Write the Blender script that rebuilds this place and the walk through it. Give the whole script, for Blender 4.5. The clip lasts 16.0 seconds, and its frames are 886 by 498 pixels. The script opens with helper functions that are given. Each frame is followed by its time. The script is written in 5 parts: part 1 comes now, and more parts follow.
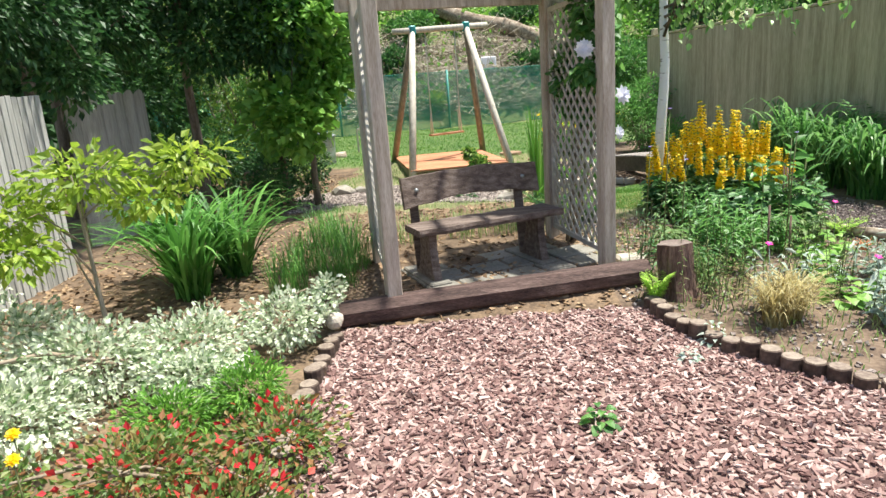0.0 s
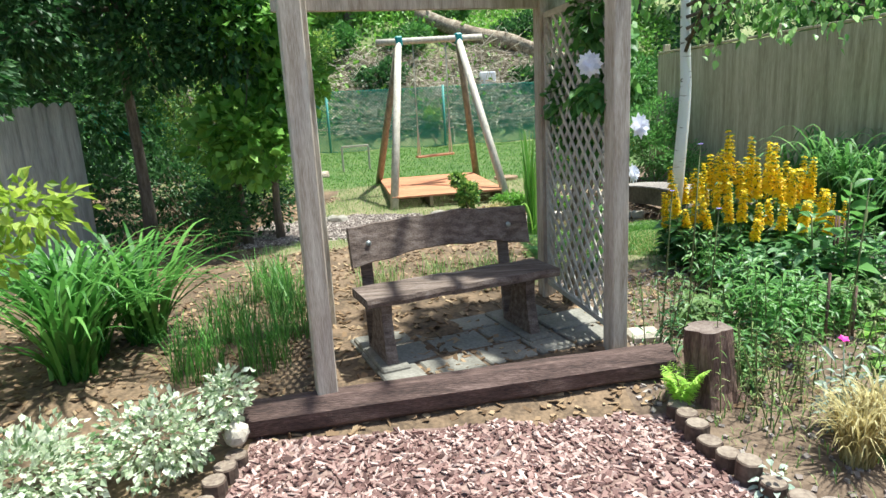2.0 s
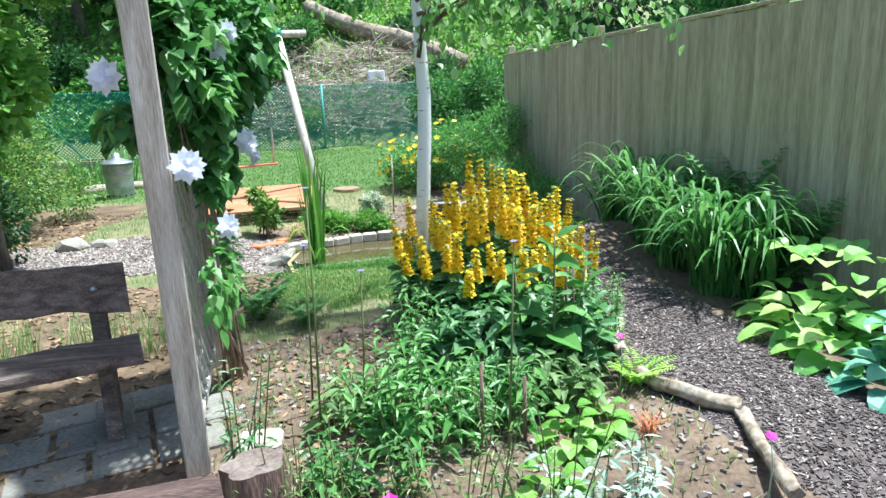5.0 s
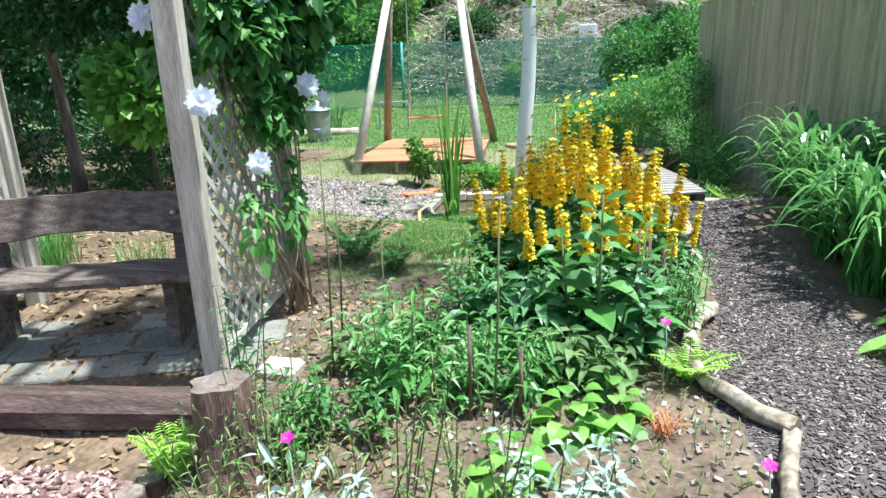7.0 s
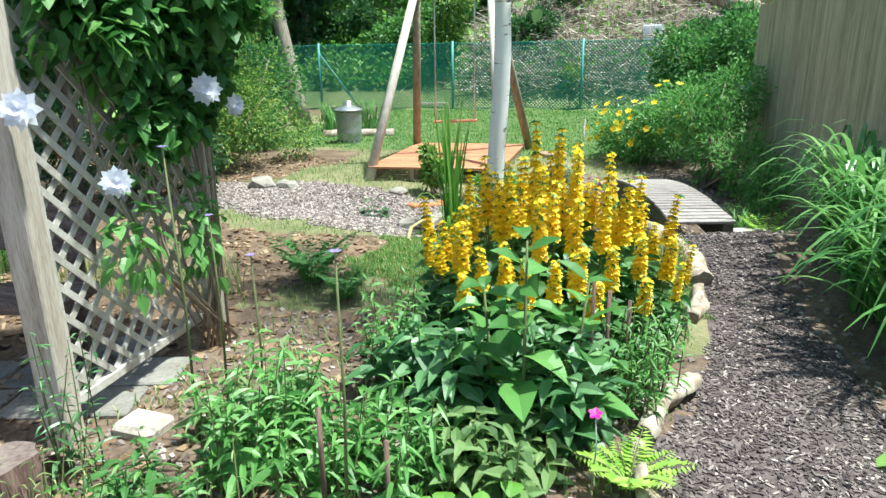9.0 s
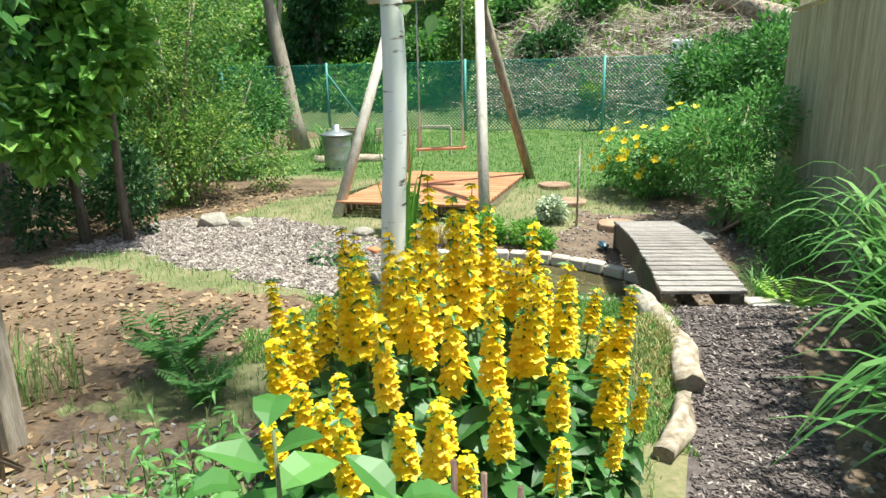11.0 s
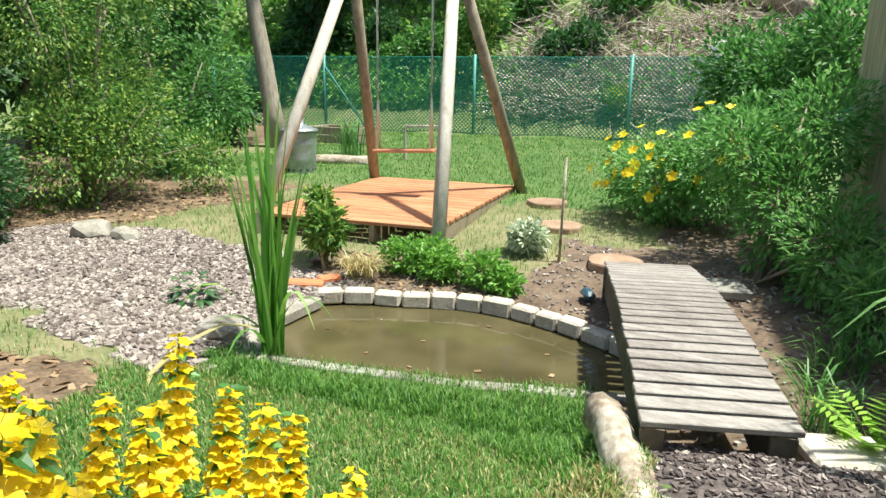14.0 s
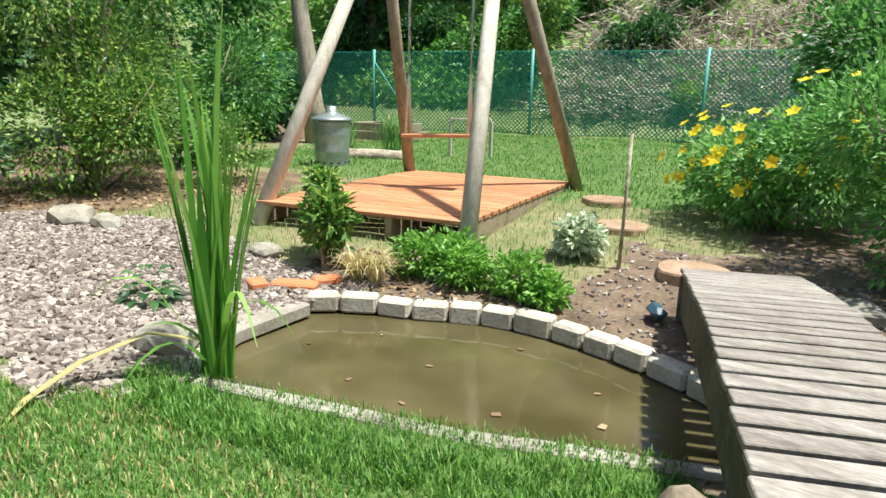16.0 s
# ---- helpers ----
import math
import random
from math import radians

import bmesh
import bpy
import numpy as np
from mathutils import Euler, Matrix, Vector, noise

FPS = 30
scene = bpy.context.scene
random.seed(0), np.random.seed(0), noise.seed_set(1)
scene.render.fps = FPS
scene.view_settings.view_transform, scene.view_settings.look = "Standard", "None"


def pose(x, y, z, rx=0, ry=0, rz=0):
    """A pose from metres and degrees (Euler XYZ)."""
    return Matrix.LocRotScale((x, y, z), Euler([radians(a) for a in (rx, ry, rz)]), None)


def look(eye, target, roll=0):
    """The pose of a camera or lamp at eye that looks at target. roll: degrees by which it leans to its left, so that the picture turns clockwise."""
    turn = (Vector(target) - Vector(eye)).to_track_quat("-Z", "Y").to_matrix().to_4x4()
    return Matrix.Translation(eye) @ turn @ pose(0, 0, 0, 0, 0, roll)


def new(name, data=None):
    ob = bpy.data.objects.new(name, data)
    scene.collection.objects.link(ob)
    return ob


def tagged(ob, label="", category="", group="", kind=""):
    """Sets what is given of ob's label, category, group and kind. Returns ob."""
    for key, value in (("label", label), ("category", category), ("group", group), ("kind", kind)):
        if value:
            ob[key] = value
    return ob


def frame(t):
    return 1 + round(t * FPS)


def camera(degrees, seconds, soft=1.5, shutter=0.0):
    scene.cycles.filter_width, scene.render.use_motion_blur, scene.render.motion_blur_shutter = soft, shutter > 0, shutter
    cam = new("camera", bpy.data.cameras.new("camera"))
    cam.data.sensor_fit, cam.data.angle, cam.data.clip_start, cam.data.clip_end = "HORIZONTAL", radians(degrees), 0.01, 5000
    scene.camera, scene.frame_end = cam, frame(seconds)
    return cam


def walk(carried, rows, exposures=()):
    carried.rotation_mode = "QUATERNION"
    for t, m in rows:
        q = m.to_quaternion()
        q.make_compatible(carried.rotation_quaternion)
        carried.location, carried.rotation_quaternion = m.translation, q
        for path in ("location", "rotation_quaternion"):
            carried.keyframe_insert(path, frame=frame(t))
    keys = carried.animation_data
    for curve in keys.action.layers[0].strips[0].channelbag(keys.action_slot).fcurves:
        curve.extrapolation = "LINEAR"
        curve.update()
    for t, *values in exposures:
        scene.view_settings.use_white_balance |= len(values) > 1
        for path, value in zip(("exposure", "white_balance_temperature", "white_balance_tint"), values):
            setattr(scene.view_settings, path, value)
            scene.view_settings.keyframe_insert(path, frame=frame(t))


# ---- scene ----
cam = camera(69.6, 16.0)
PATH = [
    (0, (0.191, 0.463, 1.499), (0.286, 2.4, 1.013), -4.2),
    (0.5, (0.183, 0.871, 1.494), (0.244, 2.79, 0.935), -1.8),
    (1, (0.235, 1.194, 1.507), (0.266, 3.119, 0.964), -3.2),
    (1.5, (0.336, 1.509, 1.527), (0.401, 3.439, 1.006), -3.5),
    (2, (0.513, 1.616, 1.542), (0.608, 3.563, 1.096), -3.1),
    (2.5, (0.782, 1.809, 1.549), (0.961, 3.759, 1.142), -3.9),
    (3, (1.093, 1.998, 1.546), (1.375, 3.934, 1.129), -3.8),
    (3.5, (1.407, 2.182, 1.566), (1.668, 4.114, 1.122), -3.4),
    (4, (1.689, 2.313, 1.601), (1.932, 4.243, 1.139), -2.4),
    (4.5, (2.049, 2.444, 1.573), (2.402, 4.368, 1.157), -0.5),
    (5, (2.383, 2.516, 1.581), (2.642, 4.444, 1.117), -2.3),
    (7.5, (3.418, 2.785, 1.481), (2.892, 4.63, 0.917), -1.5),
    (8, (3.559, 2.971, 1.505), (2.965, 4.8, 0.955), -1.6),
    (8.5, (3.715, 3.147, 1.514), (3.045, 4.943, 0.944), -0.6),
    (9, (3.782, 3.444, 1.497), (3.152, 5.258, 0.938), -0.7),
    (9.5, (3.841, 3.693, 1.535), (3.234, 5.534, 1.043), -0.9),
    (12, (4.142, 5.413, 1.502), (3.323, 7.163, 0.982), -1.3),
    (12.5, (4.124, 5.731, 1.477), (3.416, 7.523, 0.943), -2.3),
    (13, (4.122, 6.029, 1.438), (3.302, 7.79, 0.964), -2.3),
    (13.5, (4.139, 6.224, 1.395), (3.325, 7.978, 0.882), -0.1),
    (14, (4.091, 6.517, 1.33), (3.255, 8.266, 0.84), 1.0),
    (14.5, (4.048, 6.738, 1.281), (3.181, 8.466, 0.769), 2.6),
    (15, (4.034, 7.021, 1.208), (3.02, 8.677, 0.73), 3.0),
    (15.5, (3.946, 7.282, 1.108), (2.954, 8.957, 0.651), 2.3),
    (16, (3.865, 7.421, 1.029), (2.863, 9.089, 0.569), 1.4),
]
walk(cam, [(t, look(eye, target, roll)) for t, eye, target, roll in PATH],
     [(0, .85, 6450, 5), (1.5, .85, 6300, 1), (3.0, .95, 5600, -2), (5.0, 1.05, 5500, -1), (9.5, .9, 5900, -3), (12, .85, 6350, -2), (16, .75, 6350, 0)])
# ---- light ----
SUN_DIR = Vector((0.33, 0.06, 1.0)).normalized()
world = bpy.data.worlds.new("sky")
scene.world = world
world.use_nodes = True
wn, wl = world.node_tree.nodes, world.node_tree.links
sky = wn.new("ShaderNodeTexSky")
sky.sky_type = 'NISHITA'
sky.sun_disc = False
sky.sun_elevation = math.asin(SUN_DIR.z)
sky.sun_rotation = math.atan2(SUN_DIR.x, SUN_DIR.y)
sky.dust_density = 2.5
wl.new(sky.outputs[0], wn["Background"].inputs[0])
wn["Background"].inputs[1].default_value = 0.11
sun = new("sun", bpy.data.lights.new("sun", 'SUN'))
sun.data.energy, sun.data.angle, sun.data.color = 5.0, radians(2), (1.0, 0.95, 0.86)
sun.matrix_world = look(SUN_DIR * 30, (0, 0, 0))

# ---- materials ----
def mat_base(name, rough=0.7):
    m = bpy.data.materials.new(name)
    m.use_nodes = True
    n, l = m.node_tree.nodes, m.node_tree.links
    b = n["Principled BSDF"]
    b.inputs["Roughness"].default_value = rough
    return m, n, l, b


def ramp(n, stops):
    r = n.new("ShaderNodeValToRGB")
    e = r.color_ramp.elements
    e[0].position, e[0].color = stops[0][0], (*stops[0][1], 1)
    e[1].position, e[1].color = stops[-1][0], (*stops[-1][1], 1)
    for p, c in stops[1:-1]:
        x = e.new(p)
        x.color = (*c, 1)
    return r


def noise_mat(name, c0, c1, c2=None, scale=12.0, fine=90.0, rough=0.8, bump=0.3, stretch=(1, 1, 1), metal=0.0, space="Object"):
    """Two scales of noise between two or three colours, with fine relief."""
    m, n, l, b = mat_base(name, rough)
    tc = n.new("ShaderNodeTexCoord")
    mp = n.new("ShaderNodeMapping")
    mp.inputs["Scale"].default_value = stretch
    l.new(tc.outputs[space], mp.inputs[0])
    a, f = n.new("ShaderNodeTexNoise"), n.new("ShaderNodeTexNoise")
    a.inputs["Scale"].default_value, a.inputs["Detail"].default_value = scale, 4
    f.inputs["Scale"].default_value, f.inputs["Detail"].default_value = fine, 3
    mx = n.new("ShaderNodeMath")
    mx.operation = 'MULTIPLY_ADD'
    mx.inputs[1].default_value = 0.45
    for t in (a, f):
        l.new(mp.outputs[0], t.inputs[0])
    l.new(f.outputs[0], mx.inputs[0])
    half = n.new("ShaderNodeMath")
    half.operation = 'MULTIPLY'
    half.inputs[1].default_value = 0.55
    l.new(a.outputs[0], half.inputs[0])
    l.new(half.outputs[0], mx.inputs[2])
    rnd = n.new("ShaderNodeObjectInfo")
    ad = n.new("ShaderNodeMath")
    ad.operation = 'MULTIPLY_ADD'
    ad.inputs[1].default_value = 0.12
    l.new(rnd.outputs["Random"], ad.inputs[0])
    l.new(mx.outputs[0], ad.inputs[2])
    r = ramp(n, [(0.38, c0), (0.55, c1), (0.72, c2 or c1)])
    l.new(ad.outputs[0], r.inputs[0])
    l.new(r.outputs[0], b.inputs["Base Color"])
    b.inputs["Metallic"].default_value = metal
    bp = n.new("ShaderNodeBump")
    bp.inputs["Strength"].default_value, bp.inputs["Distance"].default_value = bump, 0.01
    l.new(mx.outputs[0], bp.inputs["Height"])
    l.new(bp.outputs[0], b.inputs["Normal"])
    return m


def leaf_mat(name, c0, c1, c2=None, rough=0.5, through_light=0.35):
    """A leaf or petal: each one has its own shade, and light passes through."""
    m, n, l, b = mat_base(name, rough)
    g = n.new("ShaderNodeNewGeometry")
    r = ramp(n, [(0.0, c0), (0.55, c1), (1.0, c2 or c1)])
    l.new(g.outputs["Random Per Island"], r.inputs[0])
    l.new(r.outputs[0], b.inputs["Base Color"])
    t = n.new("ShaderNodeBsdfTranslucent")
    br = n.new("ShaderNodeHueSaturation")
    br.inputs["Value"].default_value = 1.5
    l.new(r.outputs[0], br.inputs["Color"])
    l.new(br.outputs[0], t.inputs[0])
    mix = n.new("ShaderNodeMixShader")
    mix.inputs[0].default_value = through_light
    l.new(b.outputs[0], mix.inputs[1])
    l.new(t.outputs[0], mix.inputs[2])
    l.new(mix.outputs[0], n["Material Output"].inputs[0])
    return m


def island_mat(name, stops, rough=0.85):
    m, n, l, b = mat_base(name, rough)
    g = n.new("ShaderNodeNewGeometry")
    r = ramp(n, stops)
    l.new(g.outputs["Random Per Island"], r.inputs[0])
    l.new(r.outputs[0], b.inputs["Base Color"])
    return m


M = {}
M["chipbed"] = noise_mat("chipbed", (0.080, 0.044, 0.040), (0.192, 0.120, 0.104), (0.320, 0.224, 0.192), 18, 60, .95, .8)
M["pathbed"] = noise_mat("pathbed", (0.036, 0.027, 0.027), (0.090, 0.069, 0.066), (0.160, 0.128, 0.120), 14, 60, .95, .8)
M["soil"] = noise_mat("soil", (0.053, 0.033, 0.022), (0.128, 0.086, 0.060), (0.209, 0.150, 0.105), 5, 45, .95, .9)
M["litter"] = noise_mat("litter", (.045, .03, .02), (.12, .08, .05), (.24, .16, .1), 4, 40, .95, .8)
M["turf"] = noise_mat("turf", (.035, .07, .015), (.07, .13, .028), (.13, .16, .05), 3, 50, .9, .8)
M["worn"] = noise_mat("worn", (.07, .10, .03), (.16, .16, .07), (.25, .21, .12), 3, 40, .95, .8)
M["gravel"] = noise_mat("gravel", (.15, .118, .105), (.27, .222, .2), (.38, .32, .29), 6, 50, .95, .9)
M["hill"] = noise_mat("hill", (.06, .10, .03), (.14, .19, .06), (.26, .26, .13), 1.2, 14, .95, 1.0)
M["chips"] = island_mat("chips", [(0, (0.072, 0.036, 0.032)), (.3, (0.200, 0.108, 0.096)), (.65, (0.330, 0.210, 0.188)), (1, (0.580, 0.440, 0.400))])
M["pchips"] = island_mat("pchips", [(0, (0.040, 0.028, 0.027)), (.5, (0.108, 0.080, 0.078)), (.85, (0.215, 0.172, 0.162)), (1, (0.430, 0.365, 0.330))])
M["stones"] = island_mat("stones", [(0, (.11, .085, .075)), (.5, (.25, .2, .18)), (1, (.44, .38, .34))])
M["sticks"] = island_mat("sticks", [(0, (.16, .12, .09)), (.5, (.45, .38, .3)), (1, (.75, .68, .58))])
M["deadleaf"] = island_mat("deadleaf", [(0, (0.105, 0.060, 0.030)), (.5, (0.240, 0.150, 0.083)), (1, (0.375, 0.270, 0.165))])
M["post"] = noise_mat("post", (.28, .22, .165), (.46, .39, .325), (.63, .57, .5), 3, 26, .85, .35, (9, 9, .8))
M["trellis"] = noise_mat("trellis", (.34, .3, .26), (.48, .44, .39), (.6, .56, .51), 6, 40, .85, .3)
M["bench"] = noise_mat("bench", (0.040, 0.026, 0.021), (0.150, 0.108, 0.090), (0.310, 0.250, 0.222), 3, 26, .85, 1.0, (1.2, 11, 11))
M["sleeper"] = noise_mat("sleeper", (0.035, 0.020, 0.017), (0.094, 0.055, 0.047), (0.187, 0.125, 0.109), 3, 24, .85, .8, (1, 9, 9))
M["stump"] = noise_mat("stump", (0.054, 0.027, 0.022), (0.153, 0.090, 0.072), (0.297, 0.198, 0.162), 5, 30, .9, 1.0, (6, 6, .8))
M["endgrain"] = noise_mat("endgrain", (0.120, 0.083, 0.068), (0.240, 0.188, 0.150), (0.338, 0.277, 0.225), 9, 60, .9, .5)
M["stumptop"] = noise_mat("stumptop", (0.060, 0.040, 0.033), (0.145, 0.105, 0.090), (0.240, 0.190, 0.165), 9, 60, .9, .7)
M["edging"] = noise_mat("edging", (0.040, 0.024, 0.020), (0.096, 0.064, 0.048), (0.176, 0.128, 0.104), 8, 40, .9, .6)
M["slab"] = noise_mat("slab", (0.128, 0.116, 0.098), (0.210, 0.195, 0.169), (0.300, 0.277, 0.247), 4, 60, .9, .4)
M["fence"] = noise_mat("fence", (0.270, 0.235, 0.150), (0.410, 0.362, 0.240), (0.550, 0.500, 0.350), 2.5, 18, .85, .35, (7, 7, .5))
M["greyfence"] = noise_mat("greyfence", (.25, .245, .23), (.4, .39, .37), (.54, .53, .51), 2.5, 18, .85, .35, (7, 7, .5))
M["decking"] = noise_mat("decking", (0.300, 0.110, 0.050), (0.470, 0.195, 0.095), (0.600, 0.300, 0.165), 3, 30, .7, .3, (1, 8, 8))
M["joist"] = noise_mat("joist", (.16, .12, .08), (.3, .24, .17), None, 4, 30, .85, .3)
M["bridge"] = noise_mat("bridge", (0.140, 0.115, 0.105), (0.255, 0.222, 0.205), (0.380, 0.345, 0.322), 4, 26, .85, .4, (1.5, 8, 8))
# bridge wood darkened: shade on its side and underside is put into the colour
M["shadedwood"] = noise_mat("shadedwood", (.04, .03, .022), (.09, .07, .05), (.15, .12, .09), 4, 26, .85, .4)
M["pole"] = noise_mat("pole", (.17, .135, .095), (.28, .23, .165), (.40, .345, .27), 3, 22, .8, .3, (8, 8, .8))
# lighter copy of pole: pale wood, and sunlight painted on the swing's near legs
M["pale_lit_pole"] = noise_mat("pale_lit_pole", (.32, .27, .22), (.5, .45, .38), (.66, .6, .53), 3, 22, .8, .3, (8, 8, .8))
M["teal"] = noise_mat("teal", (.015, .2, .2), (.03, .3, .3), None, 10, 60, .5, .1)
M["rope"] = noise_mat("rope", (.5, .48, .42), (.7, .68, .6), None, 60, 200, .9, .3)
M["zinc"] = noise_mat("zinc", (.26, .29, .3), (.38, .41, .42), (.5, .53, .54), 5, 40, .42, .1, (1, 1, 1), 0.75)
M["black"] = noise_mat("black", (.01, .01, .01), (.02, .02, .02), None, 10, 60, .6, .1)
M["birch"] = None
M["bark"] = noise_mat("bark", (.06, .045, .035), (.14, .11, .085), (.24, .2, .16), 5, 30, .95, 1.0, (5, 5, .7))
M["palebark"] = noise_mat("palebark", (.17, .13, .1), (.3, .25, .2), (.42, .36, .3), 5, 30, .95, 1.0, (5, 5, .7))
M["logwood"] = noise_mat("logwood", (0.140, 0.098, 0.068), (0.330, 0.265, 0.200), (0.540, 0.475, 0.395), 7, 28, .9, 1.0, (1, 1, 1))
M["limestone"] = noise_mat("limestone", (.34, .29, .23), (.52, .46, .39), (.66, .61, .54), 7, 60, .9, .8)
M["rim"] = noise_mat("rim", (0.200, 0.176, 0.144), (0.304, 0.272, 0.232), (0.384, 0.360, 0.320), 6, 60, .9, .5)
M["slice"] = noise_mat("slice", (.19, .11, .07), (.30, .19, .125), (.40, .28, .2), 7, 50, .85, .4)
M["terracotta"] = noise_mat("terracotta", (.4, .12, .05), (.58, .2, .09), None, 9, 50, .8, .2)
M["bluebag"] = noise_mat("bluebag", (0.018, 0.042, 0.066), (0.036, 0.078, 0.114), None, 9, 50, .45, .2)
M["stem"] = noise_mat("stem", (.07, .10, .03), (.14, .16, .06), None, 14, 60, .7, .1)
M["twig"] = noise_mat("twig", (.16, .12, .08), (.3, .24, .18), None, 14, 60, .85, .3)
M["greenwire"] = noise_mat("greenwire", (.025, .22, .17), (.05, .34, .27), None, 20, 60, .5, .05)
M["greenpost"] = noise_mat("greenpost", (.05, .25, .22), (.1, .34, .3), None, 20, 60, .5, .05)
# leaves: base colours
M["dark_leaf"] = leaf_mat("dark_leaf", (0.020, 0.064, 0.019), (0.043, 0.122, 0.035), (0.093, 0.193, 0.061))
M["mid_leaf"] = leaf_mat("mid_leaf", (0.041, 0.127, 0.027), (0.090, 0.231, 0.053), (0.166, 0.334, 0.083))
M["fresh_leaf"] = leaf_mat("fresh_leaf", (0.083, 0.207, 0.030), (0.166, 0.350, 0.053), (0.276, 0.477, 0.090))
M["lime_leaf"] = leaf_mat("lime_leaf", (.15, .24, .025), (.26, .37, .04), (.40, .48, .085), .5, .45)
M["privet"] = leaf_mat("privet", (0.041, 0.119, 0.022), (0.124, 0.254, 0.045), (0.414, 0.509, 0.120))
M["white_leaf"] = leaf_mat("white_leaf", (.10, .19, .06), (.58, .63, .46), (.82, .84, .72), .5, .25)
M["red_leaf"] = leaf_mat("red_leaf", (0.077, 0.165, 0.036), (0.166, 0.254, 0.060), (0.331, 0.153, 0.072))
M["red_petal"] = leaf_mat("red_petal", (.4, .01, .02), (.6, .03, .04), (.65, .12, .08))
M["silver"] = leaf_mat("silver", (.24, .32, .25), (.38, .46, .38), (.5, .56, .48), .8, .2)
M["blade"] = leaf_mat("blade", (0.041, 0.135, 0.022), (0.097, 0.254, 0.045), (0.193, 0.398, 0.090), .45, .3)
M["lily"] = leaf_mat("lily", (0.050, 0.150, 0.034), (0.115, 0.270, 0.064), (0.260, 0.440, 0.150), .32, .35)
M["hosta"] = leaf_mat("hosta", (0.124, 0.318, 0.060), (0.221, 0.445, 0.090), (0.442, 0.636, 0.180), .45, .3)
M["bluehosta"] = leaf_mat("bluehosta", (0.083, 0.254, 0.180), (0.138, 0.350, 0.240), (0.221, 0.445, 0.300), .5, .25)
M["fern"] = leaf_mat("fern", (0.193, 0.350, 0.045), (0.331, 0.525, 0.075), (0.469, 0.668, 0.135), .55, .4)
M["darkfern"] = leaf_mat("darkfern", (0.069, 0.191, 0.045), (0.124, 0.286, 0.075), (0.193, 0.350, 0.105), .55, .35)
M["straw"] = leaf_mat("straw", (.26, .2, .08), (.45, .38, .17), (.6, .54, .3), .7, .3)
M["grass"] = leaf_mat("grass", (0.052, 0.145, 0.022), (0.110, 0.255, 0.038), (0.230, 0.370, 0.085), .55, .3)
M["sparse"] = leaf_mat("sparse", (0.097, 0.207, 0.045), (0.207, 0.318, 0.090), (0.414, 0.445, 0.210), .6, .3)
M["sage_leaf"] = leaf_mat("sage_leaf", (.07, .14, .04), (.15, .25, .075), (.24, .34, .13), .6, .35)
M["yellow"] = leaf_mat("yellow", (.80, .53, .008), (.87, .65, .012), (.92, .75, .025), .5, .35)
M["loose_leaf"] = leaf_mat("loose_leaf", (0.030, 0.100, 0.022), (0.062, 0.180, 0.040), (0.120, 0.270, 0.070), .45, .3)
M["willow_leaf"] = leaf_mat("willow_leaf", (0.070, 0.190, 0.040), (0.140, 0.320, 0.075), (0.230, 0.420, 0.130), .45, .35)
M["dock_leaf"] = leaf_mat("dock_leaf", (0.050, 0.140, 0.045), (0.105, 0.235, 0.085), (0.190, 0.330, 0.150), .4, .3)
M["birch_leaf"] = leaf_mat("birch_leaf", (0.090, 0.220, 0.040), (0.180, 0.360, 0.080), (0.400, 0.560, 0.260), .35, .45)
M["iris_leaf"] = leaf_mat("iris_leaf", (0.080, 0.220, 0.030), (0.160, 0.350, 0.055), (0.270, 0.460, 0.095), .45, .35)
M["paleflower"] = leaf_mat("paleflower", (.6, .62, .7), (.78, .78, .84), (.85, .85, .86), .6, .3)
M["magenta"] = leaf_mat("magenta", (.6, .0, .25), (.75, .01, .35), None, .5, .3)
M["violet"] = leaf_mat("violet", (.2, .15, .5), (.32, .25, .62), None, .5, .3)


def birch_mat():
    m, n, l, b = mat_base("birch_bark", .6)
    tc, mp = n.new("ShaderNodeTexCoord"), n.new("ShaderNodeMapping")
    mp.inputs["Scale"].default_value = (9, 9, 40)
    l.new(tc.outputs["Object"], mp.inputs[0])
    a = n.new("ShaderNodeTexNoise")
    a.inputs["Scale"].default_value, a.inputs["Detail"].default_value = 1.0, 3
    l.new(mp.outputs[0], a.inputs[0])
    r = ramp(n, [(.29, (.04, .033, .03)), (.33, (.40, .36, .32)), (.38, (.86, .85, .83))])
    l.new(a.outputs[0], r.inputs[0])
    l.new(r.outputs[0], b.inputs["Base Color"])
    bp = n.new("ShaderNodeBump")
    bp.inputs["Strength"].default_value = .3
    bp.inputs["Distance"].default_value = .004
    l.new(a.outputs[0], bp.inputs["Height"])
    l.new(bp.outputs[0], b.inputs["Normal"])
    return m


M["birch"] = birch_mat()


def water_mat():
    m, n, l, b = mat_base("pond_water", .04)
    tc, a = n.new("ShaderNodeTexCoord"), n.new("ShaderNodeTexNoise")
    l.new(tc.outputs["Object"], a.inputs[0])
    a.inputs["Scale"].default_value = 2.2
    r = ramp(n, [(.35, (.06, .05, .022)), (.65, (.11, .09, .045))])
    l.new(a.outputs[0], r.inputs[0])
    l.new(r.outputs[0], b.inputs["Base Color"])
    b.inputs["IOR"].default_value = 1.33
    bp = n.new("ShaderNodeBump")
    bp.inputs["Strength"].default_value, bp.inputs["Distance"].default_value = .06, .02
    rip = n.new("ShaderNodeTexNoise")
    rip.inputs["Scale"].default_value = 9
    l.new(tc.outputs["Object"], rip.inputs[0])
    l.new(rip.outputs[0], bp.inputs["Height"])
    l.new(bp.outputs[0], b.inputs["Normal"])
    return m


M["water"] = water_mat()

# ---- building helpers ----
rng = np.random.default_rng(7)


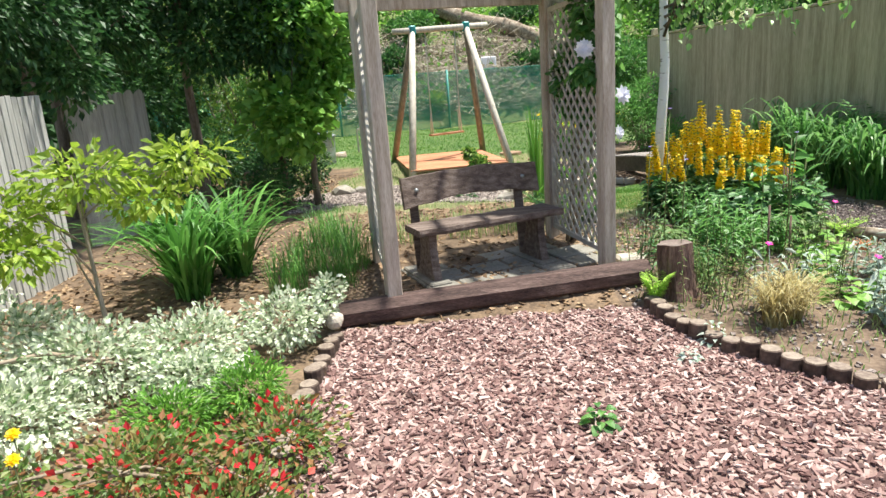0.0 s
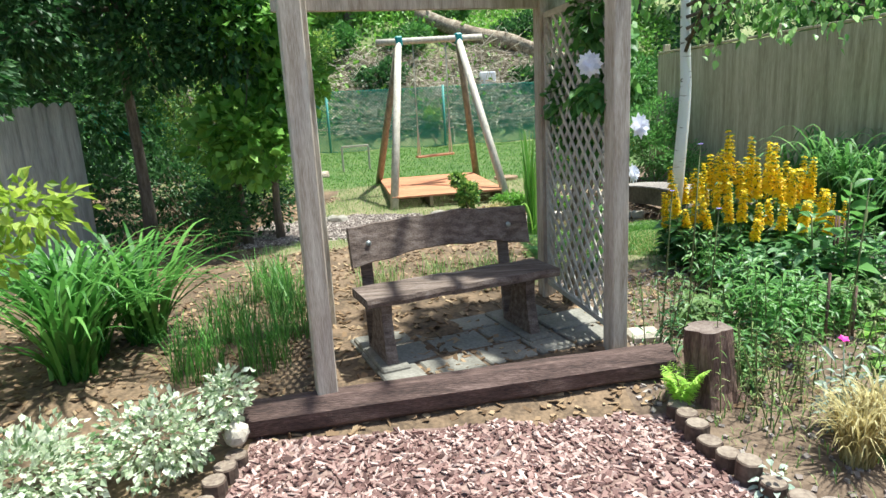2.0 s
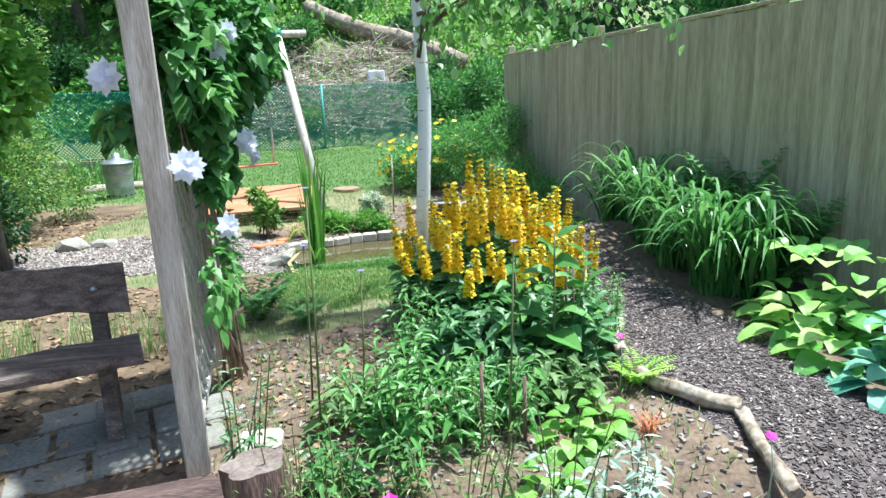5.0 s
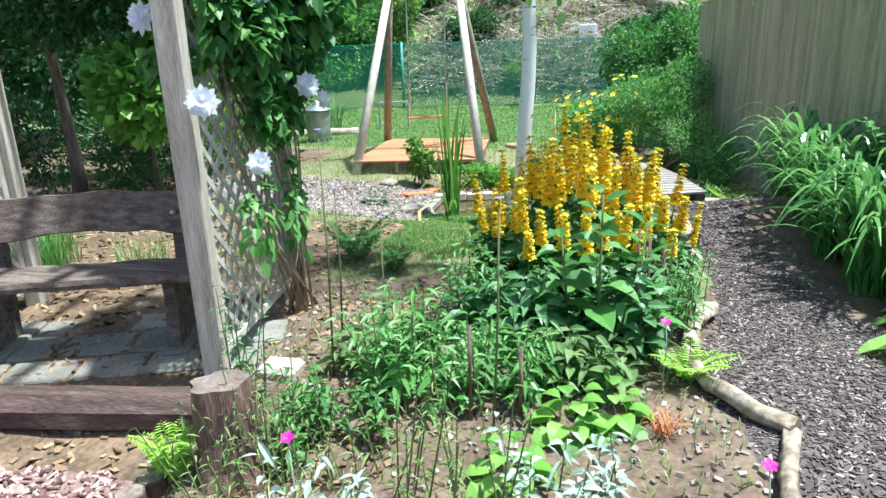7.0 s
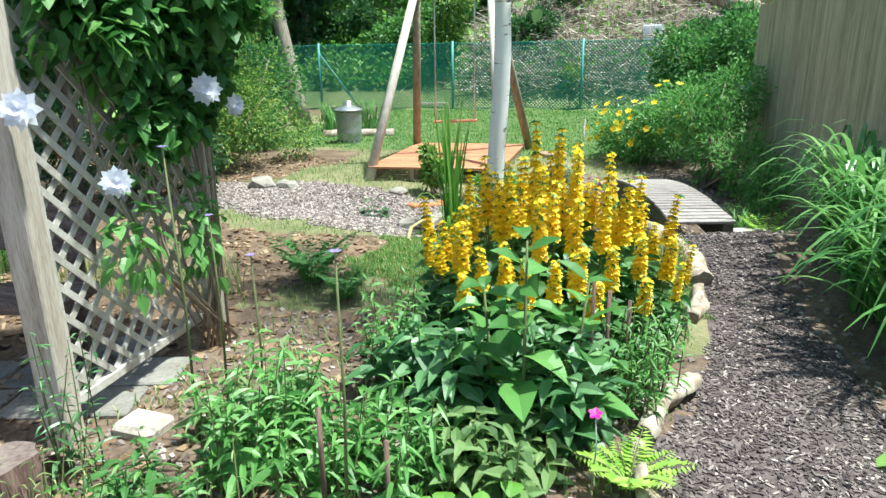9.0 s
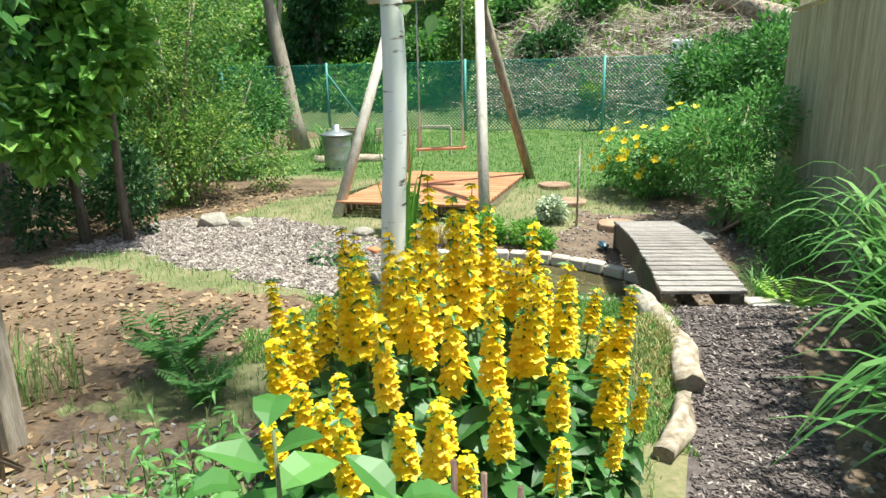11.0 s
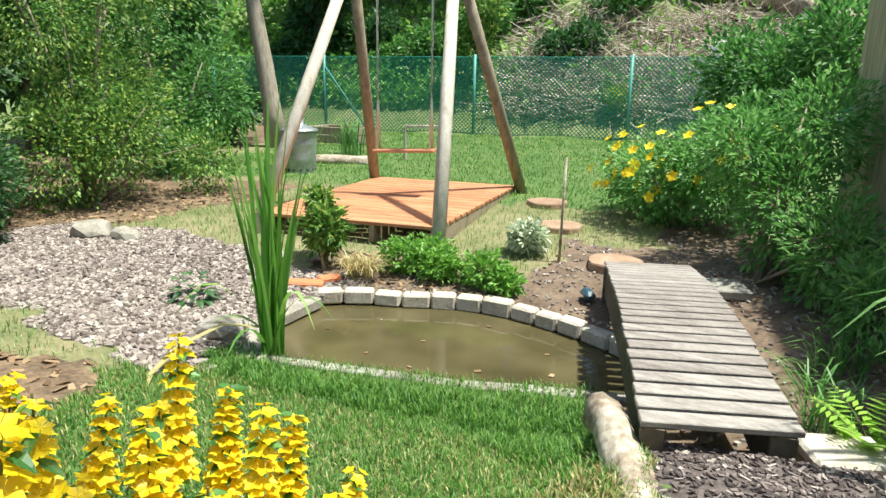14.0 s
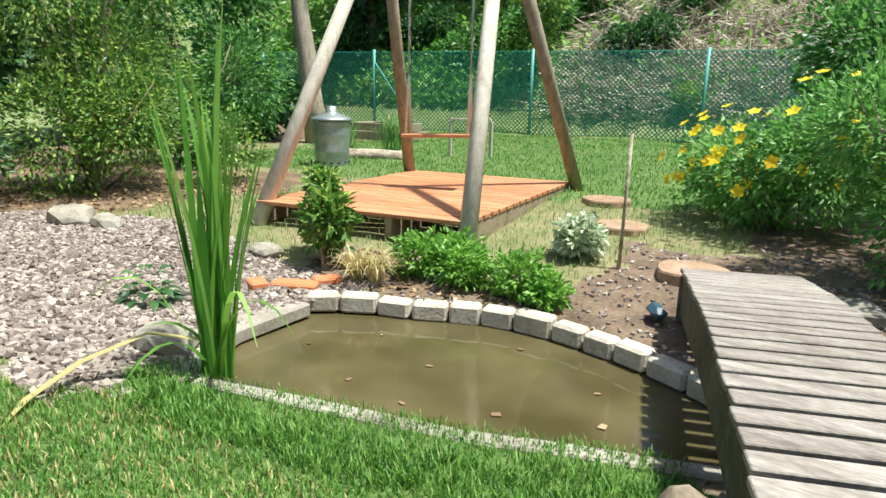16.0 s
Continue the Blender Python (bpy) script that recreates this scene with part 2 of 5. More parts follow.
def thing(name, at, label, category, group="", kind=""):
    e = new(name)
    e.empty_display_size = 0.1
    e.location = at
    return tagged(e, label, category, group, kind)


def adopt(ob, parent):
    if parent is not None:
        ob.parent = parent
        m = Matrix.Translation(parent.location)
        if parent.parent is not None:
            m = Matrix.Translation(parent.location)
        ob.matrix_parent_inverse = m.inverted() if parent.type == 'EMPTY' else Matrix()
    return ob


def part(name, bm, material, parent=None, label="", smooth=False):
    if isinstance(bm, bpy.types.Mesh):
        me = bm
    else:
        me = bpy.data.meshes.new(name)
        bm.to_mesh(me)
        bm.free()
    if not me.materials:
        me.materials.append(M[material])
    if smooth:
        me.polygons.foreach_set("use_smooth", [True] * len(me.polygons))
    ob = adopt(new(name, me), parent)
    return tagged(ob, label) if label else ob


def raw(name, v, f):
    me = bpy.data.meshes.new(name)
    me.from_pydata(np.asarray(v).tolist(), [], np.asarray(f).tolist() if not isinstance(f, list) else f)
    return me


def slab_box(bm, sx, sy, sz, m, jitter=0.0, bev=0.0):
    """A box of that size about m's origin."""
    r = bmesh.ops.create_cube(bm, size=1, matrix=m @ Matrix.Diagonal((sx, sy, sz, 1)))
    if bev:
        es = list({e for v in r["verts"] for e in v.link_edges})
        bmesh.ops.bevel(bm, geom=es, offset=bev, segments=1, affect='EDGES', profile=.5)
    if jitter:
        for v in r["verts"]:
            if v.is_valid:
                v.co += Vector(rng.normal(0, jitter, 3))


def along(p, q, up=(0, 0, 1)):
    """A frame at the middle of p-q with x along it and z near up."""
    p, q = Vector(p), Vector(q)
    x = (q - p).normalized()
    y = Vector(up).cross(x).normalized()
    z = x.cross(y)
    m = Matrix((x, y, z)).transposed().to_4x4()
    m.translation = (p + q) / 2
    return m


def beam(bm, p, q, w, h, bev=0.004, jitter=0.0):
    slab_box(bm, (Vector(q) - Vector(p)).length, w, h, along(p, q, (0, 0, 1) if abs((Vector(q) - Vector(p)).normalized().z) < .95 else (0, 1, 0)), jitter, bev)


def tube_mesh(pts, radii, sides=8, rough=0.0, cap=True):
    """Verts and faces of a tapered tube along pts."""
    pts = [Vector(p) for p in pts]
    v, f = [], []
    for i, p in enumerate(pts):
        d = (pts[min(i + 1, len(pts) - 1)] - pts[max(i - 1, 0)]).normalized()
        a = d.cross(Vector((0, 0, 1)) if abs(d.z) < .9 else Vector((1, 0, 0))).normalized()
        b = d.cross(a)
        for k in range(sides):
            t = 2 * math.pi * k / sides
            r = radii[i] * (1 + rough * (noise.noise(Vector((p.x * 5 + k, p.y * 5, p.z * 5)))))
            v.append(tuple(p + (a * math.cos(t) + b * math.sin(t)) * r))
    for i in range(len(pts) - 1):
        for k in range(sides):
            k2 = (k + 1) % sides
            f.append((i * sides + k, i * sides + k2, (i + 1) * sides + k2, (i + 1) * sides + k))
    if cap:
        f.append(tuple(range(sides))[::-1])
        f.append(tuple((len(pts) - 1) * sides + k for k in range(sides)))
    return v, f


def tube(name, pts, radii, material, parent=None, sides=8, rough=0.0, label="", smooth=True):
    return part(name, raw(name, *tube_mesh(pts, radii, sides, rough)), material, parent, label, smooth)


def join(*pairs):
    v, f = [], []
    for a, b in pairs:
        o = len(v)
        v += list(a)
        f += [tuple(i + o for i in x) for x in b]
    return v, f


def unit(a):
    return a / np.maximum(np.linalg.norm(a, axis=1, keepdims=True), 1e-6)


def leaf_mesh(name, c, size, aspect=0.55, tip=None, flat=0.5, fold=0.12):
    """Pointed folded leaves, one at each centre; tip: their directions; flat: how far they lie level."""
    n = len(c)
    size = np.broadcast_to(np.asarray(size, float), (n,))[:, None] * rng.uniform(.7, 1.3, (n, 1))
    t = rng.normal(0, 1, (n, 3)) if tip is None else np.asarray(tip, float) + rng.normal(0, .35, (n, 3))
    t = unit(t)
    up = unit(rng.normal(0, 1, (n, 3)) * (1 - flat) + np.array([0, 0, 1.0]) * flat * 1.6)
    s = unit(np.cross(t, up))
    nn = np.cross(s, t)
    b, e = c - t * size * .5, c + t * size * .5
    m = c + t * size * -.06
    l, r = m - s * size * aspect * .5 + nn * size * fold, m + s * size * aspect * .5 + nn * size * fold
    v = np.stack([b, l, e, r], 1).reshape(-1, 3)
    i = np.arange(n)[:, None] * 4
    f = np.concatenate([i + [0, 2, 1], i + [0, 3, 2]], 1).reshape(-1, 3)
    return raw(name, v, f)


def curved_leaf_mesh(name, c, size, aspect=0.45, tip=None, droop=.3, fold=.1, jitter=.25):
    """Pointed leaves of eight faces with a folded midrib and a drooping tip, one at each centre."""
    n = len(c)
    size = np.broadcast_to(np.asarray(size, float), (n,))[:, None] * rng.uniform(.75, 1.25, (n, 1))
    t = rng.normal(0, 1, (n, 3)) if tip is None else unit(np.asarray(tip, float)) + rng.normal(0, jitter, (n, 3))
    t = unit(t)
    s = unit(np.cross(t, np.array([0, 0, 1.0]) + rng.normal(0, .3, (n, 3))))
    nn = np.cross(s, t)
    dr = droop * rng.uniform(.3, 1.6, (n, 1))
    down = np.array([0, 0, 1.0])
    rows = []
    for a, w in ((0, 0), (.22, .8), (.5, 1.0), (.8, .5), (1.0, 0)):
        mid = c + t * size * (a - .5) - down * size * dr * a * a
        if w == 0:
            rows.append(mid)
        else:
            e = nn * size * fold * w
            rows += [mid - s * size * aspect * .5 * w + e, mid, mid + s * size * aspect * .5 * w + e]
    v = np.stack(rows, 1).reshape(-1, 3)
    i = np.arange(n)[:, None] * 11
    tri = [[0, 2, 1], [0, 3, 2], [7, 8, 10], [8, 9, 10]]
    quad = [[1, 2, 5, 4], [2, 3, 6, 5], [4, 5, 8, 7], [5, 6, 9, 8]]
    f = [tuple(q) for k in tri for q in (i + k).tolist()] + [tuple(q) for k in quad for q in (i + k).tolist()]
    return raw(name, v, f)


def round_leaf_mesh(name, c, size, tip, aspect=.7, droop=.25):
    """Broad leaves of eight faces, cupped and drooping."""
    n = len(c)
    size = np.broadcast_to(np.asarray(size, float), (n,))[:, None]
    t = unit(np.asarray(tip, float))
    s = unit(np.cross(t, np.array([0, 0, 1.0]) + rng.normal(0, .12, (n, 3))))
    nn = np.cross(s, t)
    rows = [(0, .12), (.25, .8), (.5, 1.0), (.75, .72), (1.0, .05)]
    vs = []
    for a, w in rows:
        mid = c + t * size * a - np.array([0, 0, 1.0]) * size * droop * a * a
        for k in (-1, 0, 1):
            vs.append(mid + s * size * aspect * .5 * w * k + nn * size * .10 * abs(k) * w)
    v = np.stack(vs, 1).reshape(-1, 3)
    i = np.arange(n)[:, None] * 15
    q = []
    for r in range(4):
        for k in range(2):
            o = r * 3 + k
            q.append(i + [o, o + 1, o + 4, o + 3])
    return raw(name, v, np.concatenate(q, 1).reshape(-1, 4))


def blade_mesh(name, root, reach, height, width, droop=1.0, seg=4, ang=None):
    """Arching strap leaves: root (n,3), how far out, how high, how wide."""
    n = len(root)
    a = rng.uniform(0, 2 * math.pi, n) if ang is None else np.asarray(ang)
    d = np.stack([np.cos(a), np.sin(a), np.zeros(n)], 1)
    s = np.stack([-np.sin(a), np.cos(a), np.zeros(n)], 1)
    reach, height, width = [np.broadcast_to(np.asarray(q, float), (n,))[:, None] for q in (reach, height, width)]
    dr = droop * rng.uniform(.6, 1.3, (n, 1))
    vs = []
    for k in range(seg + 1):
        u = k / seg
        p = root + d * reach * u ** 1.4
        z = height * (u * (1 + .55 * dr) - .55 * dr * u ** 3 * 1.35)
        p = p + np.concatenate([np.zeros((n, 2)), z], 1)
        w = width * (.7 + .6 * u if u < .5 else 1.0) * (1 - u ** 3 * .95)
        vs += [p - s * w * .5, p + s * w * .5]
    v = np.stack(vs, 1).reshape(-1, 3)
    i = np.arange(n)[:, None] * (2 * seg + 2)
    f = np.concatenate([i + [2 * k, 2 * k + 1, 2 * k + 3, 2 * k + 2] for k in range(seg)], 1).reshape(-1, 4)
    return raw(name, v, f)


def blob_points(n, centre, radii, shell=.55):
    """Points in an uneven ellipsoid, more of them near its skin."""
    d = unit(rng.normal(0, 1, (n, 3)))
    r = rng.uniform(shell ** 3, 1, (n, 1)) ** (1 / 3)
    lump = np.array([[.78 + .45 * noise.noise(Vector(q * 2.3) + Vector(centre))] for q in d])
    return np.asarray(centre) + d * r * lump * np.asarray(radii), d


def clumps(n, blobs, shell=.45):
    """Points over several ellipsoids (x, y, z, rx, ry, rz), shared out by size."""
    w = np.array([b[3] * b[4] + b[4] * b[5] + b[3] * b[5] for b in blobs])
    w = w / w.sum()
    ps, ds = zip(*[blob_points(max(4, int(n * k)), b[:3], b[3:], shell) for b, k in zip(blobs, w)])
    return np.concatenate(ps), np.concatenate(ds)


# ---- the lie of the land ----
POND = [(1.60, 9.80), (1.60, 9.3), (1.72, 9.0), (1.92, 8.9), (2.26, 8.97), (2.6, 9.03), (2.98, 9.10), (3.27, 9.2), (3.5, 9.29), (3.75, 9.36),
        (3.82, 9.7), (3.46, 9.99), (3.28, 10.07), (3.1, 10.14), (2.8, 10.21), (2.57, 10.22), (2.38, 10.2), (2.1, 10.06), (1.88, 10.01), (1.72, 9.94)]


def inside(x, y, poly):
    hit = False
    for i in range(len(poly)):
        (x0, y0), (x1, y1) = poly[i - 1], poly[i]
        if (y0 > y) != (y1 > y) and x < (x1 - x0) * (y - y0) / (y1 - y0) + x0:
            hit = not hit
    return hit


def smooth(a, b, x):
    t = min(1, max(0, (x - a) / (b - a)))
    return t * t * (3 - 2 * t)


def land(x, y):
    z = .09 * smooth(4.35, 4.9, y) + .1 * smooth(10.8, 13.5, y) + .12 * smooth(14, 20, y)
    d = math.hypot((x - 2.7) / 1.5, (y - 9.5) / 1.0)
    z -= .13 * (1 - smooth(.7, 1.9, d))
    z += .03 * noise.noise(Vector((x * .9, y * .9, 0))) + .012 * noise.noise(Vector((x * 4, y * 4, 3)))
    z += .2 * smooth(3.5, 3.9, x) * (1 - smooth(5.0, 5.5, x)) * smooth(7.2, 8.3, y) * (1 - smooth(8.5, 8.8, y))
    back = y - (20.7 + .155 * (x - 3.5))
    if back > 0:
        z += 8.5 * (1 - math.exp(-back * .11)) * (1 + .25 * noise.noise(Vector((x * .3, y * .3, 5))))
    return z


def water_gap(x, y):
    """Deep inside the pond the bed drops."""
    return inside(x, y, POND)


def right_edge(y):
    return float(np.interp(y, [2.6, 2.85, 3.1, 3.5, 3.8, 4.1, 4.45], [2.9, 2.5, 2.22, 1.95, 1.81, 1.74, 1.75]))


def left_edge(y):
    return float(np.interp(y, [0, 2.4, 3.2, 3.6, 4.0, 4.3], [-.2, -.42, -.43, -.41, -.37, -.33]))


def path_left(y):
    return float(np.interp(y, [2.6, 3.6, 4.66, 5.17, 5.5, 6.08, 6.9, 7.6, 8.3, 8.9], [2.9, 4.1, 4.02, 3.84, 3.8, 3.97, 4.12, 4.05, 3.94, 3.75]))


def path_right(y):
    return float(np.interp(y, [2, 4.9, 5.45, 6.2, 7.3, 8.8], [4.9, 4.8, 4.76, 4.8, 4.6, 4.5]))


def zone(x, y):
    j = .06 * noise.noise(Vector((x * 5, y * 5, 9)))
    x, y = x + j, y + j
    if y > 20.7 + .155 * (x - 3.5) or abs(x) > 9 or y < -4:
        return "hill"
    if y < 4.42 and left_edge(y) < x < right_edge(y) or y < 2.6 and -.4 < x < 4.9:
        return "chipbed"
    if path_left(y) < x < path_right(y) and y < 8.75:
        return "pathbed"
    if x > path_right(y) and y < 9:
        return "soil"
    wide = .3 * noise.noise(Vector((x * 1.3, y * 1.3, 4))) + .12 * noise.noise(Vector((x * 4, y * 4, 2)))
    x, y = x + wide, y + wide
    if y < 6.6 and x > 1.6:
        return "soil"
    if y < 8.2 and x < 1.6:
        return "litter"
    if -1.3 < x < 1.75 and 8.55 - .12 * x < y < 10.25:
        return "gravel"
    if x > 2.75 and 9.9 < y < 11.7 or x > 3.6 and y < 13.5 and y > 8.7:
        return "soil"
    if x < -1.1 + .12 * (y - 9) and y < 12.5 or x < -4.5:
        return "litter"
    if 1.3 < x < 2.8 and 10.1 < y < 10.75:
        return "soil"
    if y > 12.8 and x > -3.5:
        return "turf"
    if 6.6 <= y < 9.3 and x > 1.5 and y > 7.1:
        return "turf"
    return "worn"


def build_ground():
    xs = np.concatenate([np.linspace(-90, -10, 9), np.arange(-9, -3.2, .4), np.arange(-3.2, 5.6, .09), np.arange(5.6, 9.5, .4), np.linspace(10, 90, 9)])
    ys = np.concatenate([np.linspace(-90, -6, 9), np.arange(-5, 1.2, .3), np.arange(1.2, 14, .09), np.arange(14, 31, .35), np.linspace(32, 120, 9)])
    names = ["chipbed", "pathbed", "soil", "litter", "turf", "worn", "gravel", "hill"]
    v = []
    for y in ys:
        for x in xs:
            z = land(x, y)
            if water_gap(x, y):
                z = -.5
            v.append((x, y, z))
    w = len(xs)
    f, mi = [], []
    for j in range(len(ys) - 1):
        for i in range(w - 1):
            f.append((j * w + i, j * w + i + 1, (j + 1) * w + i + 1, (j + 1) * w + i))
            mi.append(names.index(zone((xs[i] + xs[i + 1]) / 2, (ys[j] + ys[j + 1]) / 2)))
    me = raw("ground", v, f)
    for k in names:
        me.materials.append(M[k])
    me.polygons.foreach_set("material_index", mi)
    me.polygons.foreach_set("use_smooth", [True] * len(f))
    tagged(new("ground", me), "garden ground of wood chips, soil, gravel and lawn", "ground", "", "structure")


build_ground()

# ---- arbour with lattice sides ----
FL, FR = Vector((.04, 4.60, 0)), Vector((1.65, 5.04, 0))
BL, BR = Vector((-.10, 5.82, 0)), Vector((1.50, 6.16, 0))


def build_arbour():
    a = thing("arbour", (.8, 5.4, .08), "weathered timber garden arbour with diagonal lattice sides over a bench", "arbour")
    u = (FR - FL).normalized()
    yaw = math.atan2(u.y, u.x)
    for p in (FL, FR, BL, BR):
        bm = bmesh.new()
        slab_box(bm, .1, .1, 2.3, Matrix.Translation((p.x, p.y, 1.12)) @ Matrix.Rotation(yaw, 4, 'Z'), 0, .006)
        part("post", bm, "post", a)
    for p, q in ((FL, FR), (BL, BR)):
        bm = bmesh.new()
        d = (q - p).normalized() * .16
        beam(bm, p - d + Vector((0, 0, 2.2)), q + d + Vector((0, 0, 2.2)), .05, .13)
        part("beam", bm, "post", a)
    for k in range(6):
        t = -.06 + 1.12 * k / 5
        p, q = FL.lerp(FR, t), BL.lerp(BR, t)
        d = (q - p).normalized() * .2
        bm = bmesh.new()
        beam(bm, p - d + Vector((0, 0, 2.315)), q + d + Vector((0, 0, 2.315)), .045, .1)
        part("rafter", bm, "post", a)
    for p, q in ((FL, BL), (FR, BR)):
        d = (q - p).normalized()
        p, q = p + d * .055, q - d * .055
        ln, lo, hi = (q - p).length, .22, 2.08
        side = Vector((-d.y, d.x, 0))
        panel = part("lattice_panel", raw("lattice_panel", *frame_mesh(p, d, ln, lo, hi)), "trellis", a)
        step = .088
        for s in (1, -1):
            off = side * .007 * s
            k = -(hi - lo)
            while k < ln:
                # the line x = k + z for s > 0, mirrored for s < 0
                z0, z1 = max(0, -k), min(hi - lo, ln - k)
                if z1 - z0 > .03:
                    x0, x1 = k + z0, k + z1
                    if s < 0:
                        x0, x1 = ln - x0, ln - x1
                    A = p + d * x0 + off + Vector((0, 0, lo + z0))
                    B = p + d * x1 + off + Vector((0, 0, lo + z1))
                    bm = bmesh.new()
                    slab_box(bm, (B - A).length, .026, .008, along(A, B, side), 0, 0)
                    ob = part("slat", bm, "trellis", panel)
                k += step * 1.414


def frame_mesh(p, d, ln, lo, hi):
    bm = bmesh.new()
    for z in (lo, hi):
        beam(bm, p + Vector((0, 0, z)), p + d * ln + Vector((0, 0, z)), .034, .04, .003)
    for x in (.018, ln - .018):
        beam(bm, p + d * x + Vector((0, 0, lo + .02)), p + d * x + Vector((0, 0, hi - .02)), .034, .036, .003)
    bm.verts.index_update()
    v, f = [tuple(q.co) for q in bm.verts], [tuple(q.index for q in x.verts) for x in bm.faces]
    bm.free()
    return v, f


build_arbour()

# ---- bench ----
BU, BN = Vector((.94, .34, 0)).normalized(), Vector((-.34, .94, 0)).normalized()
BO = Vector((.25, 4.92, 0))


def plank(ln, wid, thick, m, wavy=.012, bow=0.0, seed=0):
    """A live-edge plank: x along, y across, with uneven edges and a bowed lower edge."""
    nx, v, f = 26, [], []
    for i in range(nx + 1):
        x = ln * i / nx
        lo = -wid / 2 + wavy * noise.noise(Vector((x * 6, seed, 0))) + bow * math.sin(math.pi * i / nx)
        hi = wid / 2 + wavy * noise.noise(Vector((x * 5, seed + 7, 0))) + bow * .45 * math.sin(math.pi * i / nx)
        for y, z in ((lo, -thick / 2), (lo - .006, 0), (lo, thick / 2), (hi, thick / 2), (hi + .006, 0), (hi, -thick / 2)):
            v.append(tuple(m @ Vector((x, y, z + .004 * noise.noise(Vector((x * 9, y * 9, seed)))))))
    for i in range(nx):
        for k in range(6):
            f.append((i * 6 + k, i * 6 + (k + 1) % 6, i * 6 + 6 + (k + 1) % 6, i * 6 + 6 + k))
    f += [(5, 4, 3, 2, 1, 0), tuple(nx * 6 + k for k in range(6))]
    return v, f


def basis(o, x, y):
    z = x.cross(y)
    m = Matrix((x, y, z)).transposed().to_4x4()
    m.translation = o
    return m


def build_bench():
    b = thing("bench", (.8, 5.2, .1), "rustic weathered live-edge timber bench with a curved plank back", "bench")
    part("seat", raw("seat", *plank(1.22, .3, .05, basis(BO + BN * .15 + Vector((0, 0, .5)), BU, BN), .026, 0, 1)), "bench", b)
    tilt = (Vector((0, 0, 1)) + BN * .22).normalized()
    part("backrest", raw("backrest", *plank(1.18, .23, .045, basis(BO + BN * .36 + BU * .02 + Vector((0, 0, .745)), BU, tilt), .018, .06, 4)), "bench", b)
    for x in (.13, 1.06):
        o = BO + BU * x + BN * .06
        v = []
        for z, w0, w1, t in ((.11, -.04, .3, .034), (.2, -.01, .25, .032), (.36, .02, .2, .03), (.475, .01, .22, .03)):
            for y, s in ((w0, -1), (w0, 1), (w1, 1), (w1, -1)):
                v.append(tuple(o + BN * y + BU * t * s + Vector((0, 0, z))))
        f = [(0, 1, 2, 3)[::-1], (12, 13, 14, 15)]
        for r in range(3):
            for k in range(4):
                f.append((r * 4 + k, r * 4 + (k + 1) % 4, r * 4 + 4 + (k + 1) % 4, r * 4 + 4 + k))
        part("leg", raw("leg", v, f), "bench", b)
        bm = bmesh.new()
        beam(bm, o + BN * -.1 + Vector((0, 0, .095)), o + BN * .5 + Vector((0, 0, .095)), .17, .06, .01, .002)
        part("foot", bm, "slab", b, "flat grey foot of the bench leg")
        bm = bmesh.new()
        beam(bm, o + BN * .3 + Vector((0, 0, .12)), o + BN * .385 + Vector((0, 0, .8)), .07, .05, .006)
        part("back_support", bm, "bench", b)
        bolt = o + BN * .27 + Vector((0, 0, .765))
        tube("bolt", [bolt, bolt + BN * .02], [.016, .016], "zinc", b, 8, 0, "round metal bolt head")


build_bench()


def build_paving():
    p = thing("paving", (.8, 5.0, .07), "uneven grey stone paving slabs under the bench", "paving", "", "structure")
    r = np.random.default_rng(3)
    y = -.22
    for row, dy in enumerate((.27, .3, .26)):
        x = .02
        while x < 1.28:
            dx = r.uniform(.24, .42)
            c = BO + BU * (x + dx / 2) + BN * (y + dy / 2) + Vector((0, 0, .082 + r.uniform(-.006, .008)))
            bm = bmesh.new()
            slab_box(bm, dx - .022, dy - .022, .05, basis(c, BU, BN) @ Matrix.Rotation(r.uniform(-.03, .03), 4, 'Z'), .006, .008)
            part("slab", bm, "slab", p)
            x += dx
        y += dy


build_paving()


def round_log(name, pts, r, material, label, category, group="", sides=12, rough=.25, ends="endgrain"):
    ob = tagged(part(name, raw(name, *tube_mesh(dense(pts, 5), [r] * (5 * (len(pts) - 1) + 1), sides, rough)), material, None, "", True), label, category, group)
    ob.data.materials.append(M[ends])
    for p in ob.data.polygons:
        if len(p.vertices) > 4:
            p.material_index, p.use_smooth = 1, False
    return ob


def dense(pts, k):
    out = []
    for a, b in zip(pts, pts[1:]):
        out += [tuple(Vector(a).lerp(Vector(b), i / k)) for i in range(k)]
    return out + [tuple(pts[-1])]


# timber along the front of the arbour
bm = bmesh.new()
A, B = Vector((-.36, 4.52, .08)), Vector((1.86, 4.78, .12))
v, f = [], []
for i in range(25):
    p = A.lerp(B, i / 24)
    for k in range(8):
        t = math.pi * (k + .5) / 4
        r = .098 * (1 + .09 * noise.noise(Vector((p.x * 3, k * 2.0, 1))))
        v.append((p.x, p.y + 1.08 * r * math.cos(t), p.z + r * math.sin(t)))
for i in range(24):
    f += [(i * 8 + k, i * 8 + (k + 1) % 8, i * 8 + 8 + (k + 1) % 8, i * 8 + 8 + k) for k in range(8)]
f += [tuple(range(8)), tuple(192 + k for k in range(8))[::-1]]
bm.free()
tagged(part("timber_edging", raw("timber_edging", v, f), "sleeper"), "dark weathered timber beam lying before the arbour", "timber")


